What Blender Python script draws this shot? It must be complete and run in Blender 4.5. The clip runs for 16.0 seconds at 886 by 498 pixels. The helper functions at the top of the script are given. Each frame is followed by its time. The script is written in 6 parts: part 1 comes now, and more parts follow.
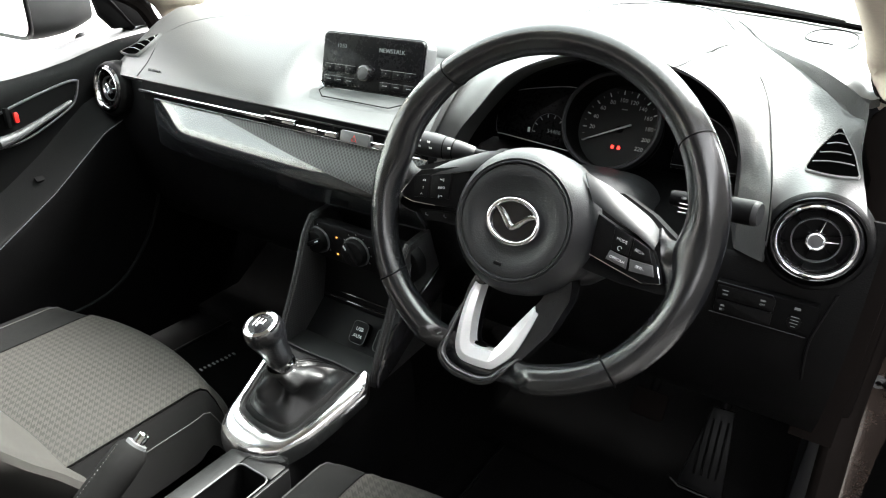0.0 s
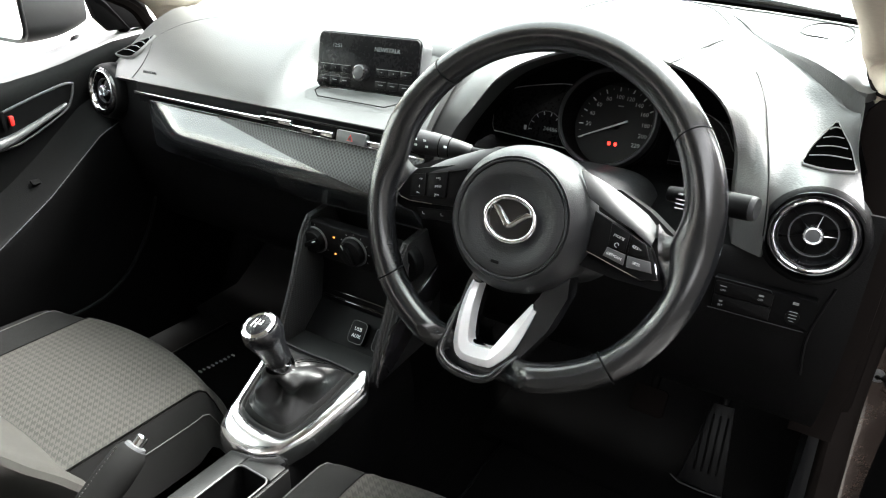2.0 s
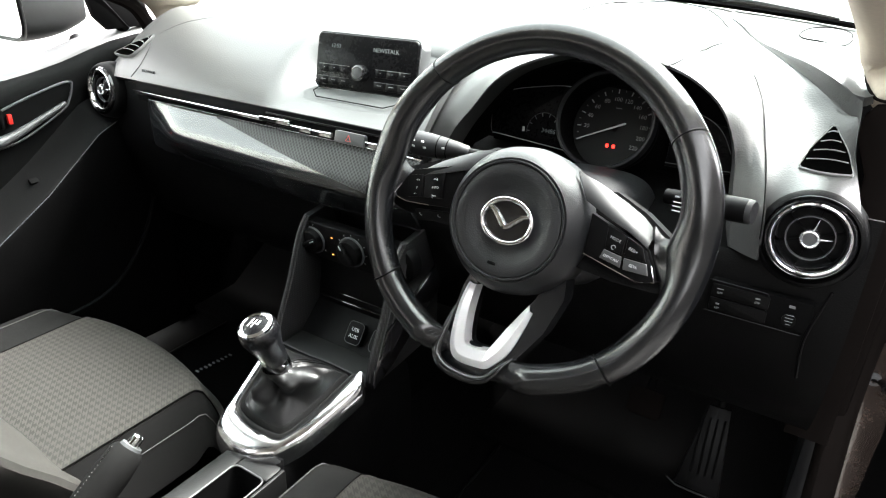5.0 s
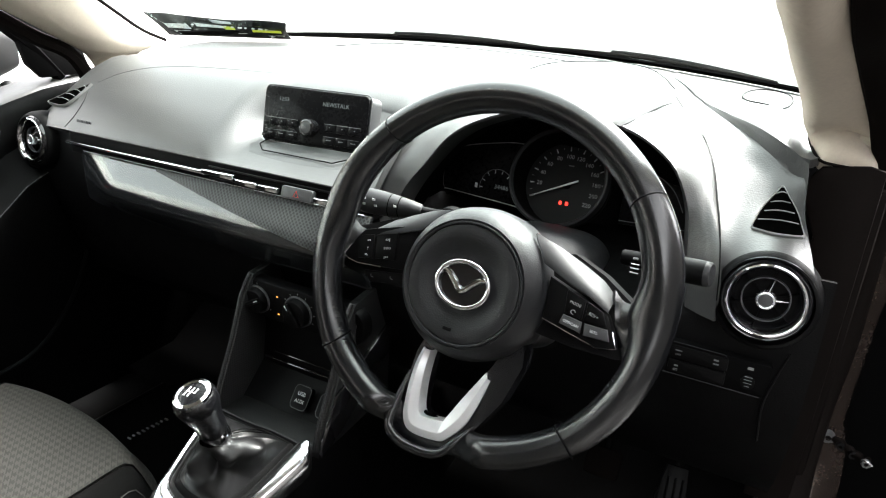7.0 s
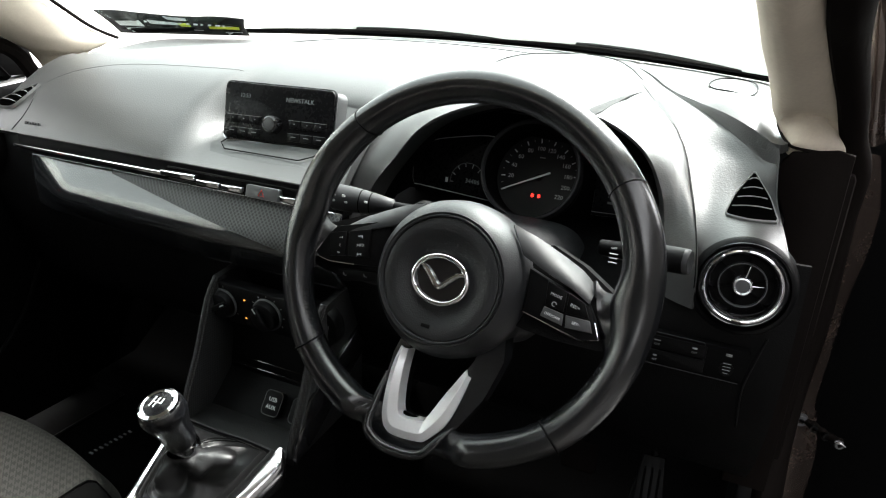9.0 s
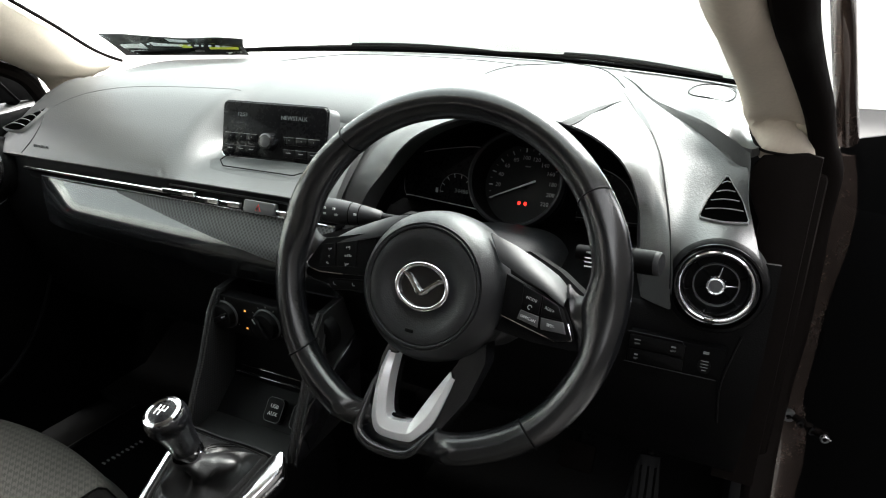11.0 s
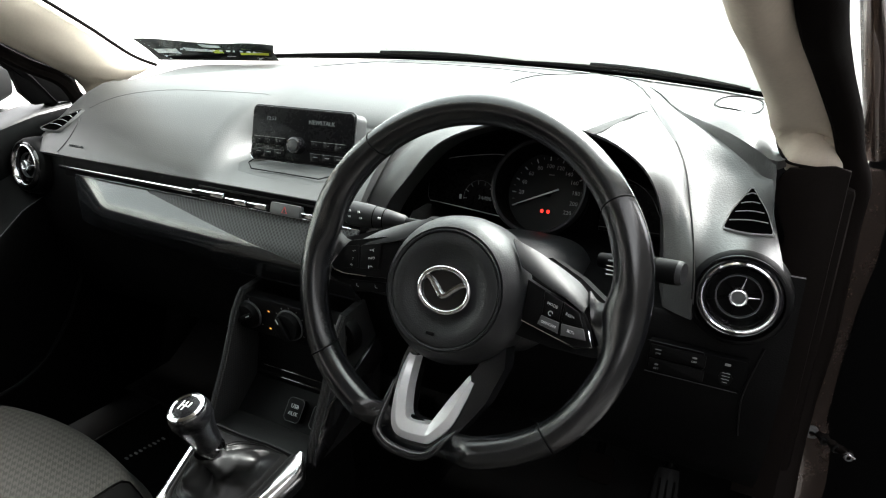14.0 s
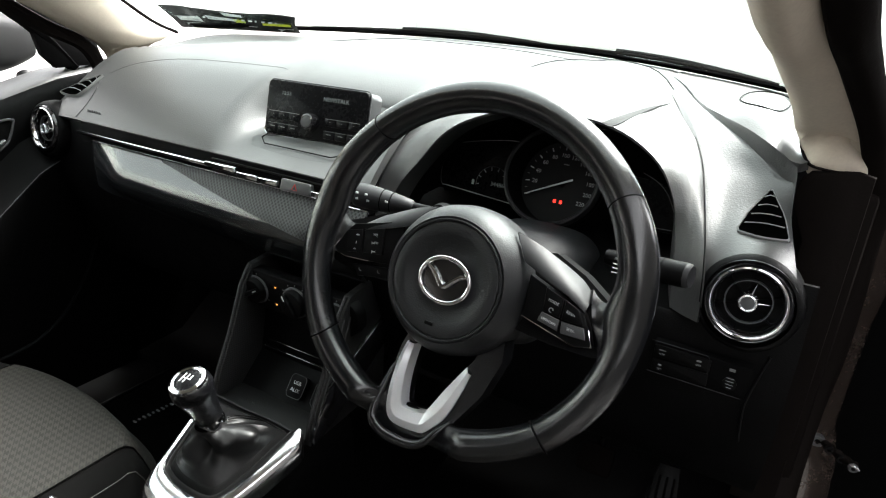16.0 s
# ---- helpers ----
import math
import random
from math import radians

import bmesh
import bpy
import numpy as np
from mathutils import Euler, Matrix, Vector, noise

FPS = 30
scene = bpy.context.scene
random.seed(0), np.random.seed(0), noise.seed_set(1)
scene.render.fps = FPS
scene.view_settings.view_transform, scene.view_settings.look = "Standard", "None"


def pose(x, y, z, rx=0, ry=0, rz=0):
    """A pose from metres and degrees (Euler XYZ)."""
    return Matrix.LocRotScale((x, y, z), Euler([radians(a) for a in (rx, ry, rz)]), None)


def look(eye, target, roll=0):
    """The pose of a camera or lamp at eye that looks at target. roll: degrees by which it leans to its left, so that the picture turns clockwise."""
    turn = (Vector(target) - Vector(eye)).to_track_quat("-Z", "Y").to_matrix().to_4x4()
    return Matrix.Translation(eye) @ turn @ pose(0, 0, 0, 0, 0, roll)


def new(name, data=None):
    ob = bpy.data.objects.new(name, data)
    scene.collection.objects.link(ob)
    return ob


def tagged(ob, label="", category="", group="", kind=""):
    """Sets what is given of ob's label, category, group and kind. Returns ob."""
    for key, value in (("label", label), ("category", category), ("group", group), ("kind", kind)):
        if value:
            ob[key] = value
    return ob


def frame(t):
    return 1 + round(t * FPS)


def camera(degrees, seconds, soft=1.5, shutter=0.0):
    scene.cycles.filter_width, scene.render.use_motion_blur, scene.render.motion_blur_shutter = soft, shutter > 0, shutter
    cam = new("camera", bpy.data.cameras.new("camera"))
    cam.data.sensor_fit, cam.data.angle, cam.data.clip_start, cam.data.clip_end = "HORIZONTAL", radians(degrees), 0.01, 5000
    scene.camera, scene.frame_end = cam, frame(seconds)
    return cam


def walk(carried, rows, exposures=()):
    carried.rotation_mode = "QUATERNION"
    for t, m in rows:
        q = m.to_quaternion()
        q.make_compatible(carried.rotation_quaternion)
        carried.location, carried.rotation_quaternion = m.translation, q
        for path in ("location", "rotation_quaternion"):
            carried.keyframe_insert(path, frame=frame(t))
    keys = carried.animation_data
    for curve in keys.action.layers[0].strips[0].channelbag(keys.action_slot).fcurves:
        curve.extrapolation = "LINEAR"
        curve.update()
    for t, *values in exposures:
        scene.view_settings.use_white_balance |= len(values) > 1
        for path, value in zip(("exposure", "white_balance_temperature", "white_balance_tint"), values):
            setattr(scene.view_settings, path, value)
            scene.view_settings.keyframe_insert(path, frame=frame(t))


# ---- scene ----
cam = camera(68.6, 16.0, soft=1.1)
PATH = [
    (0, (0.606, -0.543, 1.177), (-0.351, 0.999, 0.336), 2.2),
    (0.5, (0.607, -0.543, 1.177), (-0.349, 1.001, 0.338), 2.1),
    (1, (0.606, -0.542, 1.177), (-0.35, 1.0, 0.335), 1.9),
    (1.5, (0.606, -0.541, 1.177), (-0.347, 1.001, 0.333), 1.8),
    (2, (0.607, -0.541, 1.176), (-0.346, 1.001, 0.333), 1.6),
    (2.5, (0.606, -0.542, 1.176), (-0.35, 0.998, 0.332), 2.2),
    (3, (0.606, -0.541, 1.177), (-0.343, 1.002, 0.328), 2.2),
    (3.5, (0.607, -0.542, 1.176), (-0.345, 1.002, 0.333), 2.2),
    (6, (0.609, -0.538, 1.177), (-0.333, 1.015, 0.341), 1.6),
    (6.5, (0.606, -0.535, 1.18), (-0.302, 1.06, 0.386), 2.3),
    (7, (0.588, -0.513, 1.179), (-0.263, 1.156, 0.479), 3.5),
    (7.5, (0.574, -0.497, 1.177), (-0.267, 1.18, 0.485), 3.0),
    (8, (0.572, -0.498, 1.174), (-0.23, 1.2, 0.485), 3.8),
    (8.5, (0.571, -0.501, 1.174), (-0.205, 1.212, 0.493), 3.3),
    (9, (0.572, -0.504, 1.168), (-0.181, 1.213, 0.472), 3.0),
    (9.5, (0.58, -0.5, 1.171), (-0.138, 1.229, 0.468), 2.3),
    (9.7, (0.583, -0.502, 1.172), (-0.141, 1.235, 0.494), 2.2),
    (11.8, (0.619, -0.523, 1.184), (-0.207, 1.164, 0.498), 1.0),
    (12, (0.617, -0.522, 1.181), (-0.215, 1.161, 0.493), 1.0),
    (12.5, (0.615, -0.524, 1.18), (-0.222, 1.161, 0.501), 1.2),
    (13, (0.612, -0.525, 1.178), (-0.231, 1.162, 0.513), 1.9),
    (13.5, (0.614, -0.525, 1.178), (-0.23, 1.164, 0.518), 1.7),
    (14, (0.613, -0.527, 1.179), (-0.24, 1.161, 0.527), 1.9),
    (14.5, (0.611, -0.527, 1.178), (-0.248, 1.156, 0.523), 2.2),
    (15, (0.611, -0.53, 1.177), (-0.351, 1.095, 0.518), 2.4),
    (15.5, (0.61, -0.53, 1.176), (-0.362, 1.089, 0.518), 2.5),
    (16, (0.621, -0.507, 1.188), (-0.272, 1.13, 0.466), 4.2),
]
walk(cam, [(t, look(eye, target, roll)) for t, eye, target, roll in PATH], exposures=((0.0, 4.16), (6.4, 4.16), (7.2, 3.38), (7.8, 3.18), (9.0, 3.10), (16.0, 3.09)))

# ---- light ----
world = bpy.data.worlds.new("overcast_sky")
scene.world = world
world.use_nodes = True
wn, wl = world.node_tree.nodes, world.node_tree.links
sky = wn.new("ShaderNodeTexSky")
sky.sky_type, sky.sun_disc = "NISHITA", False
sky.sun_elevation, sky.sun_rotation = radians(52), radians(20)
sky.air_density, sky.dust_density, sky.ozone_density = 1.0, 4.0, 1.0
pale = wn.new("ShaderNodeHueSaturation")
pale.inputs["Saturation"].default_value = 0.06
wl.new(sky.outputs[0], pale.inputs["Color"])
wl.new(pale.outputs[0], wn["Background"].inputs["Color"])
wn["Background"].inputs["Strength"].default_value = 0.15
sun = new("sun", bpy.data.lights.new("sun", "SUN"))
sun.data.energy, sun.data.angle, sun.data.color = 1.5, radians(20), (1.0, 0.97, 0.93)
sun.matrix_world = look((2, 5, 9), (0, 0, 0))

# ---- small tools ----
V = Vector


def thing(name, at, label, category, group="", kind=""):
    """An Empty at a thing's base; its parts are built in the place's own metres."""
    ob = new(name)
    ob.empty_display_size = 0.05
    ob.matrix_world = at if isinstance(at, Matrix) else Matrix.Translation(at)
    return tagged(ob, label, category, group, kind)


def part(name, bm, material, parent=None, label="", local=False, sharp=38):
    """Links a bmesh as one mesh object, under a thing or a part."""
    mesh = bpy.data.meshes.new(name)
    bmesh.ops.recalc_face_normals(bm, faces=bm.faces)
    top = parent
    while top is not None and top.parent is not None:
        top = top.parent
    if top is not None and not local:
        bm.transform(top.matrix_basis.inverted())
    bm.to_mesh(mesh)
    bm.free()
    mesh.polygons.foreach_set("use_smooth", [True] * len(mesh.polygons))
    mesh.set_sharp_from_angle(angle=radians(sharp))
    mesh.materials.append(material)
    ob = new(name, mesh)
    ob.parent = parent
    if label:
        ob["label"] = label
    return ob


def spline(points, n):
    """n points on a smooth curve through the given ones."""
    p = np.array(points, float)
    u = np.linspace(0, len(p) - 1, n)
    i = np.minimum(u.astype(int), len(p) - 2)
    f = (u - i)[:, None]
    a, b, c, d = p[np.maximum(i - 1, 0)], p[i], p[i + 1], p[np.minimum(i + 2, len(p) - 1)]
    return 0.5 * (2 * b + (c - a) * f + (2 * a - 5 * b + 4 * c - d) * f**2 + (3 * b - a - 3 * c + d) * f**3)


def sheet(rows, thick=0.0, close_u=False, close_v=False, out=None):
    """A surface through rows of points, with a thickness if one is given (its back lies that far against the normal)."""
    bm = bmesh.new()
    grid = [[bm.verts.new(p) for p in r] for r in rows]
    nr, nc = len(grid), len(grid[0])
    for i in range(nr if close_v else nr - 1):
        for j in range(nc if close_u else nc - 1):
            a, b = grid[i], grid[(i + 1) % nr]
            q = [a[j], a[(j + 1) % nc], b[(j + 1) % nc], b[j]]
            q = list(dict.fromkeys(q))
            if len(q) > 2:
                bm.faces.new(q)
    if thick:
        bmesh.ops.recalc_face_normals(bm, faces=bm.faces)
        if out is not None and sum(f.normal.dot(V(out)) for f in bm.faces) < 0:
            bmesh.ops.reverse_faces(bm, faces=bm.faces)
        bmesh.ops.solidify(bm, geom=bm.faces[:], thickness=thick)
    return bm


def solid(rings, caps=True):
    """Closed rings joined one after the other, with end caps."""
    bm = sheet(rings, close_u=True)
    if caps:
        bm.verts.ensure_lookup_table()
        n = len(rings[0])
        bm.faces.new(bm.verts[:n][::-1])
        bm.faces.new(bm.verts[-n:])
    return bm


def lathe(profile, n=48, m=Matrix(), arc=1.0):
    """Turns (radius, height) pairs about the z axis of m."""
    bm = bmesh.new()
    rows = []
    for r, h in profile:
        if r < 1e-6:
            rows.append([bm.verts.new(m @ V((0, 0, h)))] * n)
        else:
            rows.append([bm.verts.new(m @ V((r * math.cos(2 * math.pi * k / n * arc), r * math.sin(2 * math.pi * k / n * arc), h))) for k in range(n)])
    for a, b in zip(rows, rows[1:]):
        for k in range(n if arc == 1.0 else n - 1):
            q = list(dict.fromkeys([a[k], a[(k + 1) % n], b[(k + 1) % n], b[k]]))
            if len(q) > 2:
                bm.faces.new(q)
    return bm


def box(x0, x1, y0, y1, z0, z1, bevel=0.003, m=Matrix(), seg=2):
    bm = bmesh.new()
    bmesh.ops.create_cube(bm, size=1.0, matrix=m @ Matrix.LocRotScale(((x0 + x1) / 2, (y0 + y1) / 2, (z0 + z1) / 2), None, (x1 - x0, y1 - y0, z1 - z0)))
    if bevel:
        bmesh.ops.bevel(bm, geom=bm.edges[:], offset=bevel, segments=seg, profile=0.5, affect="EDGES")
    return bm


def plate(outline, z0, z1, m=Matrix(), bevel=0.0, holes=()):
    """An outline in the x, y of m, raised from z0 to z1, its upper edge bevelled."""
    bm = bmesh.new()
    low = [bm.verts.new(m @ V((x, y, z0))) for x, y in outline]
    high = [bm.verts.new(m @ V((x, y, z1))) for x, y in outline]
    bm.faces.new(low[::-1])
    bm.faces.new(high)
    n = len(outline)
    for k in range(n):
        bm.faces.new((low[k], low[(k + 1) % n], high[(k + 1) % n], high[k]))
    bmesh.ops.recalc_face_normals(bm, faces=bm.faces)
    if bevel:
        top = [e for e in bm.edges if all(v in high for v in e.verts)]
        bmesh.ops.bevel(bm, geom=top, offset=bevel, segments=2, profile=0.5, affect="EDGES")
    return bm


def tube(path, radius, n=10, closed=False, flat=1.0):
    """A round bar along a path; radius may be a number or one for each point."""
    pts = [V(p) for p in path]
    rad = radius if hasattr(radius, "__len__") else [radius] * len(pts)
    rings, side = [], None
    for k, p in enumerate(pts):
        a = pts[k - 1] if (k > 0 or closed) else p
        b = pts[(k + 1) % len(pts)] if (k < len(pts) - 1 or closed) else p
        way = (b - a).normalized()
        if side is None:
            side = way.orthogonal().normalized()
        side = (side - way * side.dot(way)).normalized()
        up = way.cross(side)
        rings.append([p + rad[k] * (math.cos(2 * math.pi * i / n) * side + flat * math.sin(2 * math.pi * i / n) * up) for i in range(n)])
    if closed:
        return sheet(rings, close_u=True, close_v=True)
    return solid(rings)


def rounded(w, h, r, n=6, cx=0.0, cy=0.0):
    """The outline of a rounded rectangle."""
    out = []
    for qx, qy, a0 in ((1, 1, 0), (-1, 1, 90), (-1, -1, 180), (1, -1, 270)):
        for k in range(n + 1):
            a = radians(a0 + 90 * k / n)
            out.append((cx + qx * (w / 2 - r) + r * math.cos(a), cy + qy * (h / 2 - r) + r * math.sin(a)))
    return out


def joined(*bms):
    """Several bmeshes as one."""
    out = bmesh.new()
    for b in bms:
        mesh = bpy.data.meshes.new("join")
        b.to_mesh(mesh)
        b.free()
        out.from_mesh(mesh)
        bpy.data.meshes.remove(mesh)
    return out


def lettering(text, size, m, thick=0.0004, align="CENTER"):
    """Words as a bmesh in the x, y plane of m, in Blender's own font."""
    curve = bpy.data.curves.new("words", "FONT")
    curve.body, curve.size, curve.extrude, curve.align_x, curve.align_y = text, size, thick, align, "CENTER"
    curve.resolution_u = 2
    ob = new("words", curve)
    mesh = bpy.data.meshes.new_from_object(ob.evaluated_get(bpy.context.evaluated_depsgraph_get()))
    bm = bmesh.new()
    bm.from_mesh(mesh)
    bm.transform(m)
    bpy.data.objects.remove(ob)
    bpy.data.curves.remove(curve)
    bpy.data.meshes.remove(mesh)
    return bm


def facing(at, up_lean=0.0, turn=0.0):
    """A frame at a place whose z axis points back at the driver; it leans back by up_lean degrees and turns by turn degrees."""
    return Matrix.Translation(at) @ pose(0, 0, 0, 90 - up_lean, 0, turn)


def even(points, n):
    """n points at even steps along a line through the given ones."""
    p = np.array([tuple(q) for q in points], float)
    d = np.concatenate([[0], np.cumsum(np.linalg.norm(np.diff(p, axis=0), axis=1))])
    u = np.linspace(0, d[-1], n)
    return np.stack([np.interp(u, d, p[:, k]) for k in range(3)], axis=1)


def smooth(a, b, x):
    t = min(1.0, max(0.0, (x - a) / (b - a)))
    return t * t * (3 - 2 * t)


# ---- materials ----
def material(name, colour, rough=0.5, metal=0.0, grain=0.0, grain_size=0.001, wear=0.15, wear_size=0.05, coat=0.0, spec=0.5, voronoi=True, rough_var=0.08):
    mat = bpy.data.materials.new(name)
    mat.use_nodes = True
    n, l = mat.node_tree.nodes, mat.node_tree.links
    s = n["Principled BSDF"]
    s.inputs["Roughness"].default_value, s.inputs["Metallic"].default_value = rough, metal
    s.inputs["Coat Weight"].default_value, s.inputs["Specular IOR Level"].default_value = coat, spec
    s.inputs["Coat Roughness"].default_value = 0.06
    tc = n.new("ShaderNodeTexCoord")
    big, fine = n.new("ShaderNodeTexNoise"), n.new("ShaderNodeTexNoise")
    big.inputs["Scale"].default_value, big.inputs["Detail"].default_value = 1 / wear_size, 5
    fine.inputs["Scale"].default_value, fine.inputs["Detail"].default_value = 1 / (wear_size * 0.08), 3
    for t in (big, fine):
        l.new(tc.outputs["Object"], t.inputs["Vector"])
    add = n.new("ShaderNodeMath")
    add.operation = "ADD"
    l.new(big.outputs["Fac"], add.inputs[0])
    l.new(fine.outputs["Fac"], add.inputs[1])
    ramp = n.new("ShaderNodeMapRange")
    ramp.inputs["From Min"].default_value, ramp.inputs["From Max"].default_value = 0.6, 1.4
    l.new(add.outputs[0], ramp.inputs["Value"])
    mix = n.new("ShaderNodeMix")
    mix.data_type = "RGBA"
    mix.inputs["A"].default_value = (*[c * (1 - wear) for c in colour], 1)
    mix.inputs["B"].default_value = (*[min(1, c * (1 + wear)) for c in colour], 1)
    l.new(ramp.outputs[0], mix.inputs["Factor"])
    l.new(mix.outputs["Result"], s.inputs["Base Color"])
    rr = n.new("ShaderNodeMapRange")
    rr.inputs["To Min"].default_value, rr.inputs["To Max"].default_value = max(0.02, rough - rough_var), min(1, rough + rough_var)
    l.new(ramp.outputs[0], rr.inputs["Value"])
    l.new(rr.outputs[0], s.inputs["Roughness"])
    if grain:
        g = n.new("ShaderNodeTexVoronoi" if voronoi else "ShaderNodeTexNoise")
        g.inputs["Scale"].default_value = 1 / grain_size
        l.new(tc.outputs["Object"], g.inputs["Vector"])
        b = n.new("ShaderNodeBump")
        b.inputs["Strength"].default_value, b.inputs["Distance"].default_value = grain, grain_size * 0.3
        l.new(g.outputs[0], b.inputs["Height"])
        l.new(b.outputs[0], s.inputs["Normal"])
    return mat


def glow(name, colour, strength):
    mat = bpy.data.materials.new(name)
    mat.use_nodes = True
    s = mat.node_tree.nodes["Principled BSDF"]
    s.inputs["Base Color"].default_value = (*colour, 1)
    s.inputs["Emission Color"].default_value, s.inputs["Emission Strength"].default_value = (*colour, 1), strength
    return mat


def glass(name, tint=(0.9, 0.95, 0.93)):
    mat = bpy.data.materials.new(name)
    mat.use_nodes = True
    n, l = mat.node_tree.nodes, mat.node_tree.links
    clear, shine, mix, edge = n.new("ShaderNodeBsdfTransparent"), n.new("ShaderNodeBsdfGlossy"), n.new("ShaderNodeMixShader"), n.new("ShaderNodeLayerWeight")
    power, amount = n.new("ShaderNodeMath"), n.new("ShaderNodeMath")
    power.operation, amount.operation = "POWER", "MULTIPLY_ADD"
    power.inputs[1].default_value, amount.inputs[1].default_value, amount.inputs[2].default_value = 4.0, 0.5, 0.03
    l.new(edge.outputs["Facing"], power.inputs[0])
    l.new(power.outputs[0], amount.inputs[0])
    clear.inputs["Color"].default_value = (*tint, 1)
    shine.inputs["Roughness"].default_value, edge.inputs["Blend"].default_value = 0.02, 0.5
    l.new(amount.outputs[0], mix.inputs[0])
    l.new(clear.outputs[0], mix.inputs[1])
    l.new(shine.outputs[0], mix.inputs[2])
    l.new(mix.outputs[0], n["Material Output"].inputs["Surface"])
    return mat


def houndstooth(name, dark, light, size):
    """Woven cloth with a broken check, on the plan's x and y."""
    mat = material(name, light, 0.9, grain=0.5, grain_size=0.0012, wear=0.12, spec=0.2, voronoi=False)
    n, l = mat.node_tree.nodes, mat.node_tree.links
    s = n["Principled BSDF"]
    tc, sep = n.new("ShaderNodeTexCoord"), n.new("ShaderNodeSeparateXYZ")
    l.new(tc.outputs["Object"], sep.inputs[0])

    def calc(op, a, b=None):
        m = n.new("ShaderNodeMath")
        m.operation = op
        for k, v in enumerate((a, b)):
            if v is None:
                continue
            if isinstance(v, (int, float)):
                m.inputs[k].default_value = v
            else:
                l.new(v, m.inputs[k])
        return m.outputs[0]

    u = calc("DIVIDE", sep.outputs["X"], size)
    v = calc("DIVIDE", sep.outputs["Y"], size * 0.8)
    a = calc("LESS_THAN", calc("FRACT", u), 0.5)
    b = calc("LESS_THAN", calc("FRACT", v), 0.5)
    stripe = calc("LESS_THAN", calc("FRACT", calc("ADD", calc("MULTIPLY", u, 2.0), calc("MULTIPLY", v, 2.0))), 0.5)
    same = calc("SUBTRACT", 1.0, calc("ABSOLUTE", calc("SUBTRACT", a, b)))
    tone = calc("ADD", calc("MULTIPLY", same, a), calc("MULTIPLY", calc("SUBTRACT", 1.0, same), stripe))
    old = s.inputs["Base Color"].links[0].from_socket
    mix = n.new("ShaderNodeMix")
    mix.data_type = "RGBA"
    mix.inputs["B"].default_value = (*dark, 1)
    l.new(calc("MULTIPLY", tone, 0.75), mix.inputs["Factor"])
    l.new(old, mix.inputs["A"])
    l.new(mix.outputs["Result"], s.inputs["Base Color"])
    return mat


def weave(name, dark, light, size, rough=0.4):
    """A fine diagonal twill, as on carbon-look trim."""
    mat = material(name, dark, rough, spec=0.5)
    n, l = mat.node_tree.nodes, mat.node_tree.links
    s = n["Principled BSDF"]
    tc, wave = n.new("ShaderNodeTexCoord"), n.new("ShaderNodeTexChecker")
    turn = n.new("ShaderNodeMapping")
    turn.inputs["Rotation"].default_value = (0.9, 0.0, 0.0)
    turn.inputs["Scale"].default_value = (0.02, 1.0, 1.0)
    l.new(tc.outputs["Object"], turn.inputs["Vector"])
    l.new(turn.outputs[0], wave.inputs["Vector"])
    wave.inputs["Scale"].default_value = 1 / size
    wave.inputs["Color1"].default_value, wave.inputs["Color2"].default_value = (*dark, 1), (*light, 1)
    l.new(wave.outputs["Color"], s.inputs["Base Color"])
    b = n.new("ShaderNodeBump")
    b.inputs["Strength"].default_value, b.inputs["Distance"].default_value = 0.4, 0.0005
    l.new(wave.outputs["Fac"], b.inputs["Height"])
    l.new(b.outputs[0], s.inputs["Normal"])
    return mat


def dotted(name, colour, size):
    """A panel with rows of small round dimples."""
    mat = material(name, colour, 0.45, spec=0.4)
    n, l = mat.node_tree.nodes, mat.node_tree.links
    s = n["Principled BSDF"]
    tc, vor = n.new("ShaderNodeTexCoord"), n.new("ShaderNodeTexVoronoi")
    vor.voronoi_dimensions = "2D"
    vor.inputs["Scale"].default_value, vor.inputs["Randomness"].default_value = 1 / size, 0.0
    turn = n.new("ShaderNodeMapping")
    turn.inputs["Rotation"].default_value = (-math.pi / 2, 0.0, math.pi / 4)
    l.new(tc.outputs["Object"], turn.inputs["Vector"])
    l.new(turn.outputs[0], vor.inputs["Vector"])
    lt = n.new("ShaderNodeMath")
    lt.operation = "LESS_THAN"
    lt.inputs[1].default_value = 0.36
    l.new(vor.outputs["Distance"], lt.inputs[0])
    mix = n.new("ShaderNodeMix")
    mix.data_type = "RGBA"
    mix.inputs["A"].default_value, mix.inputs["B"].default_value = (*colour, 1), (0.003, 0.003, 0.0033, 1)
    l.new(lt.outputs[0], mix.inputs["Factor"])
    l.new(mix.outputs["Result"], s.inputs["Base Color"])
    return mat


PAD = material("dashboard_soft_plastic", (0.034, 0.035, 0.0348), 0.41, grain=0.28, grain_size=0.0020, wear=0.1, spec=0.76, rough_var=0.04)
# Darker than real black plastic: the low cabin's shade is in the colour.
LOWER = material("darkened_black_plastic", (0.0019, 0.0019, 0.0021), 0.50, spec=0.10, grain=0.3, grain_size=0.0018, wear=0.12)
VENT_SHADE = material("vent_shade_black", (0.0008, 0.0008, 0.0008), 0.95, spec=0.0)
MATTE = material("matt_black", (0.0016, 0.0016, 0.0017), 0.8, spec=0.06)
PIANO = material("gloss_black", (0.01, 0.01, 0.011), 0.08, coat=0.6, wear=0.05, rough_var=0.03)
WING = material("gloss_dark_grey_panel", (0.013, 0.0142, 0.0152), 0.17, coat=0.8, wear=0.12, rough_var=0.05)
DOTS = dotted("perforated_dark_panel", (0.040, 0.042, 0.043), 0.0046)
CHROME = material("chrome", (0.82, 0.82, 0.84), 0.1, 1.0, wear=0.03, rough_var=0.0)
